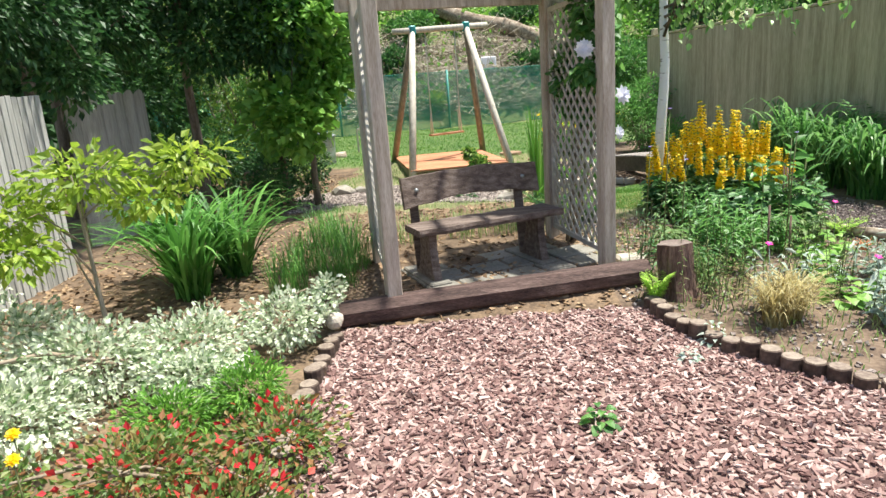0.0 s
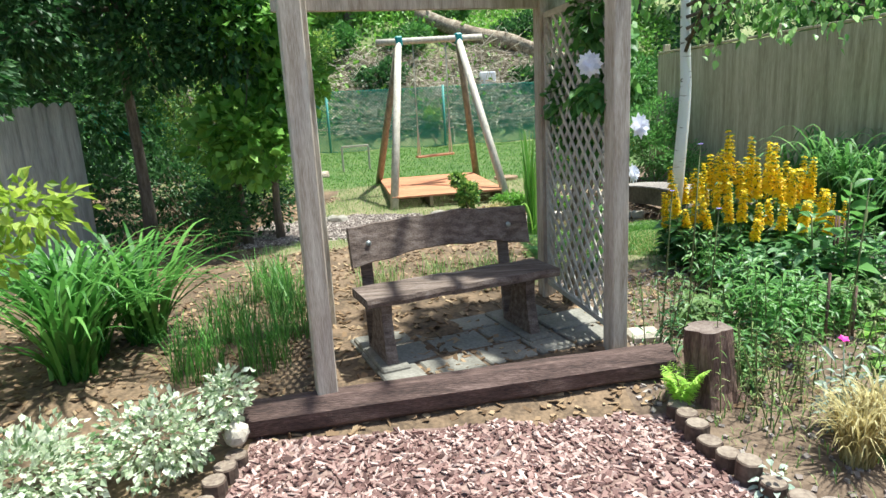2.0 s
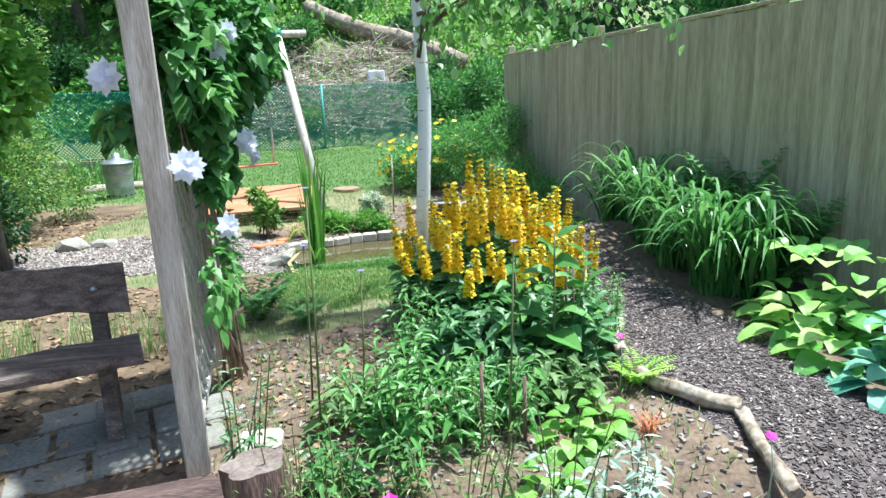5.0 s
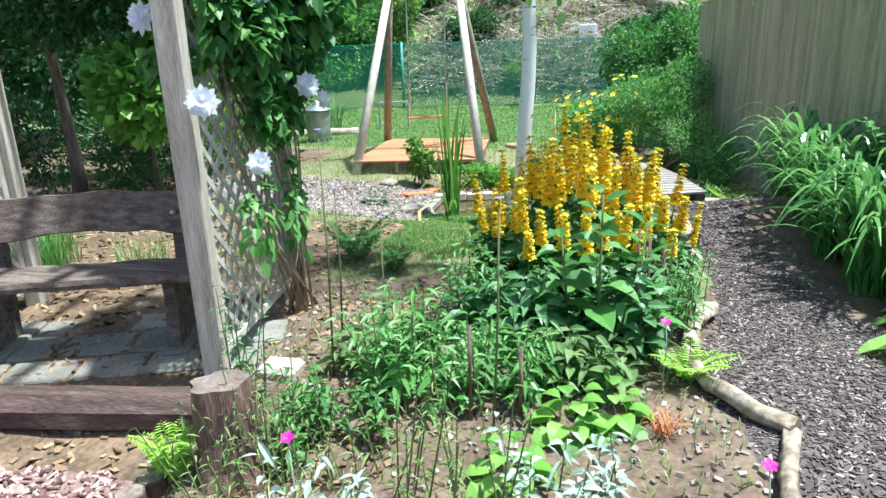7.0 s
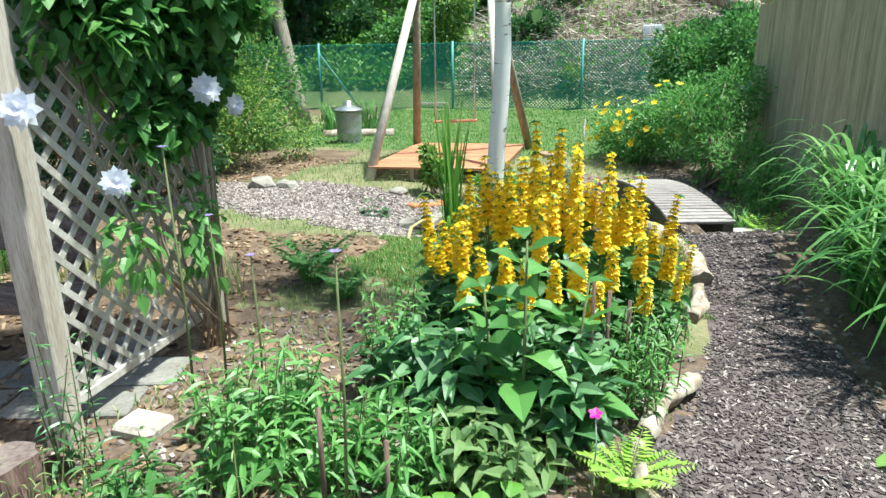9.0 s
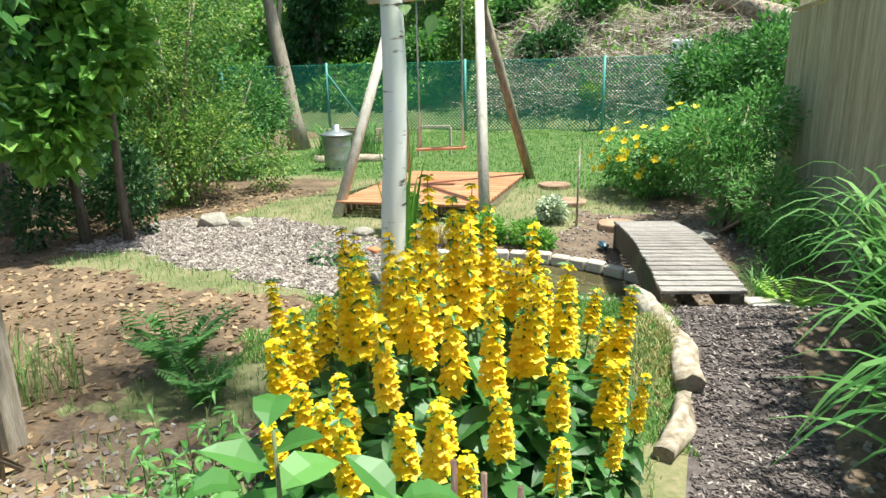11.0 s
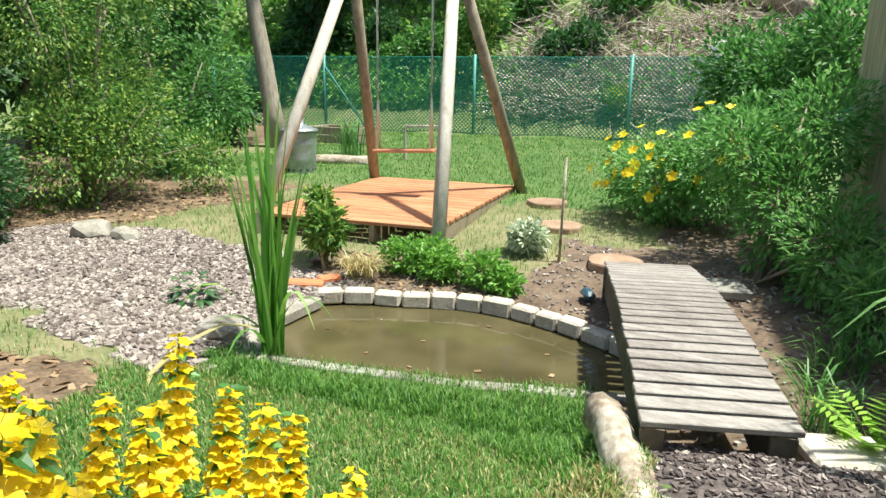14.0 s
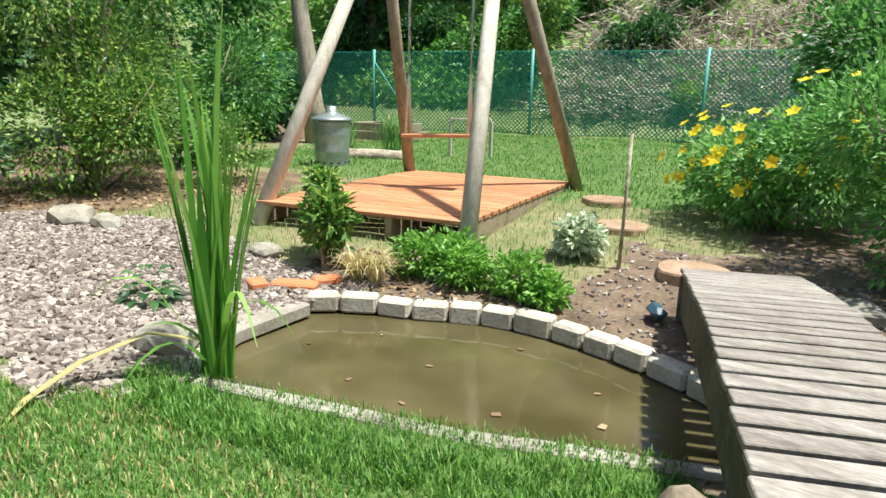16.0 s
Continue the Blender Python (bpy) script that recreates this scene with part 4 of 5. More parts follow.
def build_loosestrife():
    meshes = []
    for s, h in enumerate((.8, .88, .96, 1.02, .84)):
        v, f = spike_mesh(h, s)
        me = raw("flower_spike", v, f)
        me.materials.append(M["yellow"])
        c, tp, sz = [], [], []
        for z in np.arange(.14, h * .99, .048):
            for i in range(3):
                a = 2 * math.pi * i / 3 + z * 20
                L = .125 if z < h * .58 else .036
                c.append((.5 * L * math.cos(a), .5 * L * math.sin(a), z + .012))
                tp.append((math.cos(a) * 3, math.sin(a) * 3, .35))
                sz.append(L)
        le = curved_leaf_mesh("leaves", np.array(c), np.array(sz), .48, np.array(tp), .45, .07, .15)
        le.materials.append(M["loose_leaf"])
        v, f = tube_mesh([(0, 0, -.03), (0, 0, h * .5), (0, 0, h)], [.005, .004, .002], 5)
        st = raw("stem", v, f)
        st.materials.append(M["stem"])
        meshes.append((st, le, me, h))
    t = thing("loosestrife_clump", (3.2, 6.6, land(3.2, 6.6)), "large clump of yellow loosestrife in full flower", "flowering plant")
    r = np.random.default_rng(21)
    spots = []
    while len(spots) < 88:
        x, y = r.uniform(2.5, 4.1), r.uniform(5.85, 7.5)
        if ((x - 3.25) / .58) ** 2 + ((y - 6.66) / .68) ** 2 < 1 and all((x - a) ** 2 + (y - b) ** 2 > .0088 for a, b in spots):
            spots.append((x, y))
    for i, (x, y) in enumerate(spots):
        st, le, me, h = meshes[i % 5]
        e = math.sqrt(((x - 3.25) / .58) ** 2 + ((y - 6.66) / .68) ** 2)
        k = 1.05 - .42 * e ** 2 + r.uniform(-.06, .06)
        m = Matrix.Translation((x, y, land(x, y))) @ Matrix.Rotation(.2 * e * (x - 3.26), 4, 'Y') @ Matrix.Rotation(-.3 * e * (y - 6.58), 4, 'X') @ Matrix.Rotation(r.normal(0, .05), 4, "X") @ Matrix.Rotation(r.normal(0, .04), 4, "Y") @ Matrix.Rotation(i * 1.7, 4, 'Z') @ Matrix.Diagonal((1, 1, k, 1))
        stem = part("stem", st, "stem", t)
        stem.matrix_basis = m
        for nm, q in (("leaves", le), ("flower_spike", me)):
            ob = new(nm, q)
            ob.parent = stem
    lone = thing("loosestrife", (3.85, 6.4, land(3.85, 6.4)), "single leaning yellow loosestrife stem beside the path", "flowering plant")
    for x, y, k in ((3.84, 6.35, .62), (3.88, 6.55, .66)):
        st, le, me, h = meshes[1]
        stem = part("stem", st, "stem", lone)
        stem.matrix_basis = Matrix.Translation((x, y, land(x, y))) @ Matrix.Rotation(.12, 4, 'Y') @ Matrix.Scale(k, 4)
        for nm, q in (("leaves", le), ("flower_spike", me)):
            new(nm, q).parent = stem


build_loosestrife()


def double_flower(name, c, r, material, label, parent=None, out=(0, -1, .2)):
    c = Vector(c)
    d = Vector(out).normalized()
    vs = []
    for ring, (n, q, h) in enumerate(((8, 1.0, .05), (8, .85, .25), (7, .62, .45), (5, .35, .6))):
        for k in range(n):
            w = 2 * math.pi * (k + .5 * ring) / n
            a = d.cross(Vector((0, 0, 1))).normalized()
            b = d.cross(a)
            e = (a * math.cos(w) + b * math.sin(w))
            s = (b * math.cos(w) - a * math.sin(w))
            tip, mid = c + e * r * q + d * r * h, c + e * r * q * .55 + d * r * (h * .8)
            vs.append(([tuple(c + d * r * h * .4), tuple(mid - s * r * .3), tuple(tip), tuple(mid + s * r * .3)], [(0, 1, 2), (0, 2, 3)]))
    return part(name, raw(name, *join(*vs)), material, parent, label)


def build_clematis():
    t = thing("clematis", (1.75, 5.6, .1), "climbing clematis with pale double flowers on the arbour's lattice", "climbing plant")
    p1, d1 = clumps(4200, [(1.72, 5.55, 1.75, .2, .5, .42), (1.66, 5.95, 1.55, .22, .36, .42), (1.66, 5.35, 1.95, .2, .3, .35), (1.5, 5.7, 2.35, .5, .55, .2), (1.72, 5.7, 1.25, .12, .32, .2),
                           (1.55, 5.15, 1.52, .16, .14, .12), (1.78, 5.45, 1.6, .12, .16, .3), (1.85, 6.0, 1.9, .25, .35, .4)], .2)
    part("leaves", curved_leaf_mesh("leaves", p1, .072, .8, d1 + np.array([0, 0, -.4]), .3, .1, .7), "mid_leaf", t)
    p2, d2 = clumps(150, [(1.70, 5.9, .75, .06, .25, .45), (1.72, 5.5, .8, .05, .3, .35)], .2)
    part("lower_leaves", curved_leaf_mesh("lower_leaves", p2, .065, .7, d2 + np.array([0, 0, -.5]), .3), "willow_leaf", t)
    for k in range(16):
        y = 5.85 + rng.uniform(-.22, .22)
        pts = [(1.6 + rng.uniform(-.03, .12), 6.0 + rng.uniform(-.1, .12), .08), (1.66, y, .6), (1.68, y - rng.uniform(0, .3), 1.1), (1.68, y - rng.uniform(0, .6), 1.7)]
        tube("vine", pts, [.008, .007, .005, .003], "twig", t, 5)
    for c, r, o in (((1.765, 5.02, 1.367), .075, (.5, -1, .2)), ((1.51, 5.07, 1.70), .075, (-.2, -1, .1)), ((1.86, 5.83, 1.40), .075, (.8, -.8, .1)), ((1.84, 5.45, 1.82), .07, (.9, -.6, .1)),
                    ((1.83, 5.3, 1.08), .065, (.9, -.8, .1)), ((1.86, 6.02, 1.32), .06, (.9, -.2, 0)), ((1.87, 5.6, 1.9), .06, (.9, -.5, 0))):
        double_flower("flower", c, r, "paleflower", "", t, o)


build_clematis()

# ---- left bed ----
shrub("variegated_shrub", (-1.2, 4.0), [(-.62, 4.2, .2, .36, .32, .24), (-1.1, 3.95, .2, .45, .42, .26), (-1.6, 3.75, .22, .5, .45, .3), (-2.15, 4.0, .25, .5, .55, .36), (-1.0, 3.6, .15, .35, .3, .2), (-1.75, 3.2, .18, .5, .45, .26),
      (-2.3, 3.3, .25, .45, .5, .34), (-.38, 4.38, .28, .16, .16, .18)], 17000, .034, "white_leaf", "low spreading shrub with white-edged variegated leaves", "shrub", 8, .7)
shrub("berry_shrub", (-.75, 2.9), [(-.45, 2.95, .1, .36, .4, .2), (-.95, 2.75, .12, .45, .45, .22), (-.55, 2.45, .1, .4, .4, .2), (-1.5, 2.5, .12, .45, .45, .22)], 5200, .036, "red_leaf", "low green shrub with reddish new leaves and red flowers", "shrub", 5, .6)
shrub("yellow_green_shrub", (-.75, 3.45), [(-.68, 3.45, .12, .26, .28, .2), (-1.0, 3.25, .1, .3, .25, .18)], 2600, .04, "fresh_leaf", "small fresh yellow-green shrub", "shrub", 4, .35)
rb = bpy.data.objects["berry_shrub"]
p, d = clumps(300, [(-.5, 2.9, .16, .3, .36, .17), (-.95, 2.7, .18, .4, .4, .19), (-.5, 2.4, .16, .36, .36, .18)], .8)
tagged(part("red_flowers", leaf_mesh("red_flowers", p, .034, .8, d, .2), "red_petal", rb, "bright red small flowers"), kind="stuff")
ye = thing("yellow_flower", (-1.35, 2.6, land(-1.35, 2.6)), "yellow garden flower among the shrubs", "flower")
for q in ((-1.36, 2.72, .36), (-1.3, 2.6, .32), (-1.42, 2.55, .28)):
    double_flower("bloom", q, .03, "yellow", "", ye, (.2, -.6, 1))
    tube("stem", [(q[0], q[1], .0), q], [.004, .003], "stem", ye, 5)
strap_clump("daylily_clump", [(-1.55, 5.5), (-1.3, 5.75), (-1.75, 5.75), (-1.5, 5.2)], 85, .85, .84, .034, "blade", "large clump of arching green strap leaves", "plant", 1.0, 8, .12)
strap_clump("grass_clump", [(-.45, 6.2), (-.32, 5.7), (-.65, 6.6), (-.4, 5.2), (-.75, 5.1), (-.7, 5.7)], 150, .22, .45, .006, "blade", "tuft of fine dark green grass", "grass", .9, 4, .16)
strap_clump("grass_clump", [(.25, 6.4), (.75, 6.5), (1.15, 6.55)], 110, .18, .36, .006, "sparse", "tuft of fine grass behind the bench", "grass", .8, 4, .2)
t = tree("sapling", (-1.62, 4.12), 1.3, .02, [(-1.6, 4.1, 1.16, .5, .4, .22), (-2.0, 4.0, 1.0, .45, .4, .22), (-1.1, 4.3, 1.2, .36, .28, .2), (-1.9, 3.8, .82, .4, .3, .18), (-2.3, 3.9, 1.12, .4, .4, .22), (-1.3, 4.2, 1.0, .3, .3, .16)], 1900, .066, "lime_leaf",
         "young tree with bright yellow-green leaves on a thin stem", "palebark", (-.05, 0), 8)
bm = bmesh.new()
bmesh.ops.create_icosphere(bm, subdivisions=2, radius=.06, matrix=Matrix.Translation((-.34, 4.3, .13)) @ Matrix.Diagonal((1, .7, 1, 1)))
for v in bm.verts:
    v.co += Vector((noise.noise(v.co * 14), noise.noise(v.co * 14 + Vector((5, 0, 0))), 0)) * .02
tagged(part("white_rock", bm, "limestone"), "small pale rock at the end of the timber", "rock")

# ---- trees along the left side ----
tree("broadleaf_tree", (-2.45, 8.9), 4.2, .075, [(-2.4, 8.6, 3.0, 1.0, .8, .9), (-2.9, 7.9, 2.5, .8, .8, .8), (-2.0, 8.4, 2.2, .7, .6, .6), (-2.7, 8.8, 3.9, 1.0, 1.0, .7)], 9500, .085, "dark_leaf", "shady broadleaf tree with dense dark foliage", "bark", (.1, -.2), 9, "shade trees")
tree("broadleaf_tree", (-1.35, 8.85), 3.8, .05, [(-1.3, 8.5, 2.3, .7, .6, .7), (-1.6, 8.3, 3.1, .8, .7, .7), (-1.1, 8.9, 3.2, .6, .6, .6)], 6500, .08, "dark_leaf", "slender broadleaf tree with dark foliage", "bark", (-.1, -.1), 8, "shade trees")
tree("broadleaf_tree", (-1.02, 9.05), 3.6, .045, [(-1.15, 8.5, 1.3, .7, .5, .65), (-.75, 8.8, 1.85, .6, .5, .6), (-1.0, 8.6, 2.5, .8, .6, .65), (-.6, 9.0, 3.1, .8, .6, .5), (-.15, 8.9, 2.75, .4, .4, .3)], 4800, .12, "fresh_leaf", "slender maple with fresh green leaves", "bark", (.12, -.1), 8, "shade trees", .9)
tree("broadleaf_tree", (-3.6, 6.9), 4.6, .09, [(-3.3, 6.6, 2.5, 1.0, .9, .9), (-3.7, 5.6, 2.6, 1.0, 1.0, .9), (-3.2, 7.4, 3.4, 1.1, 1.0, .9), (-4.0, 4.6, 2.8, 1.0, 1.0, .9), (-2.9, 7.0, 1.9, .5, .6, .5)], 12000, .085, "dark_leaf", "large shady tree with dense dark foliage over the fence", "bark", (0, 0), 9, "shade trees")
tree("broadleaf_tree", (-4.4, 9.6), 5.5, .1, [(-4.0, 9.4, 3.0, 1.4, 1.2, 1.3), (-4.2, 8.6, 4.2, 1.4, 1.2, 1.0), (-3.6, 10.2, 1.7, 1.1, 1.0, 1.0)], 8000, .11, "dark_leaf", "large dark tree behind the garden fence", "bark", (0, 0), 8, "shade trees")
shrub("undergrowth_shrub", (-2.3, 9.9), [(-2.4, 9.7, .7, .7, .6, .7), (-1.7, 9.6, .55, .5, .5, .5), (-2.9, 9.0, .7, .6, .6, .7), (-1.15, 9.3, .6, .4, .4, .6), (-1.5, 8.5, .5, .4, .4, .5)], 7500, .06, "dark_leaf", "shady undergrowth shrub below the trees", "shrub", 10)
shrub("privet_hedge", (-2.1, 10.9), [(-2.0, 10.5, .7, .8, .7, .8), (-2.2, 11.2, 1.2, .95, .9, .95), (-1.7, 11.0, .8, .65, .7, .7), (-2.3, 10.6, 2.0, .95, .9, .9), (-2.0, 11.5, 2.5, .8, .8, .8), (-2.7, 10.3, 2.8, .9, .9, .8), (-1.5, 11.9, .5, .45, .5, .5)],
      22000, .05, "privet", "tall loose hedge with small yellow-tinged leaves", "hedge", 12)
shrub("hedge_shrub", (-3.0, 12.8), [(-3.0, 12.6, .8, .8, .8, .8), (-2.8, 13.3, 1.2, .8, .8, 1.0), (-3.6, 12.4, 2.2, 1.1, 1.0, 1.2), (-2.5, 12.5, .5, .5, .5, .5)], 10000, .07, "mid_leaf", "tall leafy shrub at the lawn edge", "shrub", 10)
strap_clump("grass_clump", [(-2.2, 14.6), (-2.7, 15.2), (-2.0, 15.6)], 60, .45, .7, .02, "lily", "tall arching grass clump by the lawn", "grass", 1.2, 5, .2)

# ---- birch ----
def build_birch():
    z0 = land(2.86, 7.02)
    t = thing("birch_tree", (2.86, 7.02, z0), "slender silver birch with white peeling bark", "tree")
    pts = [(2.82, 7.05, z0 - .05), (2.84, 7.04, .5), (2.87, 7.03, 1.0), (2.893, 7.03, 1.35), (2.9, 7.03, 1.6), (2.89, 7.04, 1.9), (2.87, 7.04, 2.6), (2.9, 7.0, 3.6), (2.95, 7.0, 4.6)]
    tube("trunk", pts, [.062, .055, .05, .047, .046, .043, .037, .025, .01], "birch", t, 16, .08)
    ends = [(3.0, 6.4, 2.35), (3.55, 6.6, 2.15), (4.1, 6.6, 2.1), (4.3, 7.0, 2.05), (3.85, 6.2, 2.2), (2.3, 6.6, 2.4), (2.2, 7.5, 2.6), (3.3, 7.8, 2.4), (4.65, 6.6, 2.05), (3.7, 7.3, 2.15)]
    cs, ds = [], []
    for k, e in enumerate(ends):
        s = Vector((2.87, 6.99, 1.85 + .09 * k))
        e = Vector(e)
        m = s.lerp(e, .5) + Vector((0, 0, .25))
        tube("branch", [s, m, e], [.016, .011, .004], "bark", t, 6)
        for j in range(7):
            b = s.lerp(e, .35 + .1 * j) + Vector((0, 0, .12))
            L = rng.uniform(.1, .42)
            q = b + Vector((rng.uniform(-.12, .12), rng.uniform(-.12, .12), -L))
            tube("twig", [b, b.lerp(q, .5) + Vector((.02, 0, 0)), q], [.003, .002, .0015], "bark", t, 4)
            for i in range(9):
                cs.append(tuple(b.lerp(q, rng.uniform(0, 1)) + Vector(rng.normal(0, .04, 3))))
                ds.append((rng.normal(0, .5), rng.normal(0, .5), -1))
    part("hanging_leaves", curved_leaf_mesh("hanging_leaves", np.array(cs), .062, .8, np.array(ds), .2), "birch_leaf", t)
    p, d = clumps(2600, [(2.9, 7.0, 3.8, .9, .9, .9), (3.5, 6.7, 3.3, .8, .7, .5), (2.3, 7.2, 3.4, .7, .7, .5)], .2)
    part("crown", leaf_mesh("crown", p, .055, .75, d + np.array([0, 0, -.6]), .2), "birch_leaf", t)


build_birch()

# ---- planted bed ----
def leafy_clump(name, at, rx, ry, n, h, size, material, label, aspect=.38):
    """Upright stems with pointed leaves all the way up."""
    t = thing(name, (*at, land(*at)), label, "plant")
    root = scatter_disc(n, *at, rx, ry)
    c, tp, sz = [], [], []
    st = []
    for r in root:
        H = h * rng.uniform(.6, 1.1)
        lean = rng.normal(0, .16, 2)
        top = r + np.array([lean[0] * H, lean[1] * H, H])
        st.append(tube_mesh([tuple(r), tuple((r + top) / 2), tuple(top)], [.004, .003, .002], 4))
        for k in range(13):
            u = .18 + .82 * k / 12
            a = k * 2.4 + r[0] * 30
            s = size * (1.15 - .55 * u) * rng.uniform(.8, 1.2)
            d = np.array([math.cos(a), math.sin(a), .25])
            c.append(r + (top - r) * u + d * s * .5)
            tp.append(d * 3)
            sz.append(s)
    tagged(part("stem_mass", raw("stem_mass", *join(*st)), "stem", t), kind="stuff")
    tagged(part("foliage", curved_leaf_mesh("foliage", np.array(c), np.array(sz), aspect, np.array(tp), .5, .07), material, t), kind="stuff")
    return t


leafy_clump("leafy_perennial", (2.6, 5.12), .25, .24, 34, .46, .13, "willow_leaf", "clump of narrow-leaved fresh green perennials", .22)
leafy_clump("leafy_perennial", (2.95, 5.2), .2, .2, 20, .36, .12, "willow_leaf", "narrow-leaved fresh green perennials in the bed", .22)
leafy_clump("leafy_perennial", (3.0, 5.72), .34, .22, 24, .36, .19, "dock_leaf", "broad-leaved green perennials below the loosestrife", .36)
leafy_clump("leafy_perennial", (3.45, 5.72), .24, .2, 18, .4, .16, "dock_leaf", "broad-leaved green perennials below the loosestrife", .4)
leafy_clump("leafy_perennial", (3.3, 5.3), .22, .2, 14, .24, .13, "sage_leaf", "clump of low green perennials near the path", .36)
leafy_clump("leafy_perennial", (2.35, 5.35), .22, .2, 14, .24, .12, "sage_leaf", "clump of low green perennials in the bed", .36)
leafy_clump("leafy_perennial", (2.3, 4.75), .25, .2, 18, .26, .09, "mid_leaf", "clump of low fresh green seedlings in the bed", .3)
leafy_clump("leafy_perennial", (3.78, 6.05), .15, .28, 34, .42, .08, "willow_leaf", "narrow-leaved green plants at the path edge", .2)
leafy_clump("leafy_perennial", (2.75, 6.0), .2, .2, 20, .42, .1, "willow_leaf", "leafy green stems beside the loosestrife", .28)
leafy_clump("wildflower_stems", (2.2, 4.4), .25, .25, 34, .42, .05, "sparse", "thin wispy green wildflower stems beside the stump", .14)
leafy_clump("wildflower_stems", (1.85, 4.85), .12, .14, 9, .55, .07, "dock_leaf", "thin grey-green stems beside the arbour post", .2)
leafy_clump("wildflower_stems", (2.75, 4.4), .3, .22, 22, .55, .06, "sparse", "tall thin wispy wildflower stems", .14)
leafy_clump("wildflower_stems", (2.45, 4.2), .14, .12, 9, .36, .1, "silver", "silver-leaved rose campion stems", .3)
leafy_clump("wildflower_stems", (3.0, 3.75), .3, .22, 16, .36, .11, "silver", "silver-leaved rose campion stems", .3)
leafy_clump("wildflower_stems", (3.27, 4.5), .2, .16, 12, .3, .1, "silver", "silver-leaved rose campion stems near the path", .3)


def tall_leaf_plant():
    x, y = 3.36, 5.55
    z = land(x, y)
    t = thing("broadleaf_plant", (x, y, z), "tall plant with large broad pointed leaves", "plant")
    for k, (dx, dy, h) in enumerate(((0, 0, .82), (.16, .1, .66), (-.14, .1, .6))):
        tube("stem", [(x + dx, y + dy, z), (x + dx * 1.1, y + dy, z + h * .5), (x + dx * 1.3, y + dy, z + h)], [.009, .007, .004], "stem", t, 6)
        c, tp, sz = [], [], []
        for j in range(15):
            u = .2 + .8 * j / 14
            a = j * 2.4 + k
            d = np.array([math.cos(a), math.sin(a), .1 + .7 * u])
            size = .25 * (1.15 - .55 * u)
            c.append(np.array([x + dx * (1 + .3 * u), y + dy, z + h * u]) + d / np.linalg.norm(d) * size * .55)
            tp.append(d)
            sz.append(size)
        part("leaves", curved_leaf_mesh("leaves", np.array(c), np.array(sz), .48, np.array(tp), .45, .08, .15), "willow_leaf", t)


tall_leaf_plant()


def rosette(name, at, n, size, material, label, aspect=.62, lift=.5, category="plant", spread=.05, group=""):
    z = land(*at)
    t = thing(name, (*at, z), label, category, group)
    for ring, (k, s, up, out) in enumerate(((n, 1.0, lift * .7, 1.0), (int(n * .8), .9, lift * 1.3, .7), (int(n * .6), .75, lift * 2.2, .4))):
        a = 2 * math.pi * (np.arange(k) + rng.uniform(-.3, .3, k)) / k
        d = np.stack([np.cos(a), np.sin(a), np.full(k, up)], 1)
        c = np.array([[at[0], at[1], z + .02]]) + d * np.array([spread, spread, .10 * ring * size / .2]) + d * np.array([[size * .45 * out, size * .45 * out, size * .5 * up]])
        part("leaves", round_leaf_mesh("leaves", c, size * s * rng.uniform(.8, 1.1, k), d, aspect, .55), material, t)
    return t


for x, y, s in ((5.05, 5.75, .3), (5.2, 6.1, .29), (4.98, 5.42, .25), (5.4, 5.8, .3)):
    rosette("hosta", (x, y), 11, s, "hosta", "hosta with large yellow-green leaves beside the path", .62, .45, "plant", .06, "hostas by the path")
for x, y, s in ((4.98, 5.05, .23), (5.15, 4.75, .22), (5.25, 5.2, .22)):
    rosette("hosta", (x, y), 12, s, "bluehosta", "blue-green hosta with broad leaves beside the path", .66, .4, "plant", .06, "hostas by the path")
for x, y in ((3.25, 4.95), (3.05, 4.62), (3.42, 5.05), (2.9, 4.15), (3.2, 4.15)):
    rosette("lettuce_plant", (x, y), 8, .13, "fresh_leaf", "low plant with round fresh green leaves", .8, .3, "plant", .02)
rosette("weed_plant", (.95, 2.95), 8, .07, "mid_leaf", "small green weed in the wood chips", .7, .3, "weed", .01)
rosette("weed_plant", (1.62, 3.55), 7, .05, "silver", "tiny pale weed at the log edging", .7, .3, "weed", .01)
rosette("weed_plant", (1.85, 3.75), 9, .07, "silver", "small silvery rosette in the bed", .5, .4, "weed", .01)
rosette("weed_plant", (1.0, 9.3), 10, .12, "dark_leaf", "low dark green weed in the gravel", .5, .35, "weed", .04)
rosette("weed_plant", (.42, 4.72), 7, .05, "fresh_leaf", "small weed between paving and timber", .7, .3, "weed", .01)
strap_clump("dry_grass_tuft", [(2.45, 3.98), (2.3, 3.9)], 240, .26, .34, .008, "straw", "tuft of pale straw-coloured ornamental grass", "grass", 1.2, 5, .06)
strap_clump("dry_grass_tuft", [(2.95, 3.35)], 120, .22, .25, .006, "straw", "pale feathery grass tuft near the path", "grass", 1.2, 5, .06)
strap_clump("red_grass", [(3.6, 4.95)], 40, .1, .12, .006, "terracotta", "small tuft of dark red grass", "grass", .8, 4, .03)
fern("fern", (1.80, 4.46), 8, .34, "fern", "yellow-green fern beside the stump", .72)
fern("fern", (3.76, 5.42), 9, .3, "fern", "yellow-green fern beside the log", .5)
fern("tall_fern", (5.42, 7.3), 10, 1.4, "darkfern", "tall green fern against the fence", .78)
fern("tall_fern", (5.5, 6.6), 9, 1.2, "darkfern", "tall green fern against the fence", .78)
fern("tall_fern", (2.0, 6.75), 8, .42, "darkfern", "soft green fern at the edge of the rough grass", .6)
fern("tall_fern", (1.65, 6.95), 10, .62, "darkfern", "soft green fern on the rough grass", .6)
fern("tall_fern", (4.62, 8.9), 8, .5, "fern", "light green fern by the footbridge", .6)
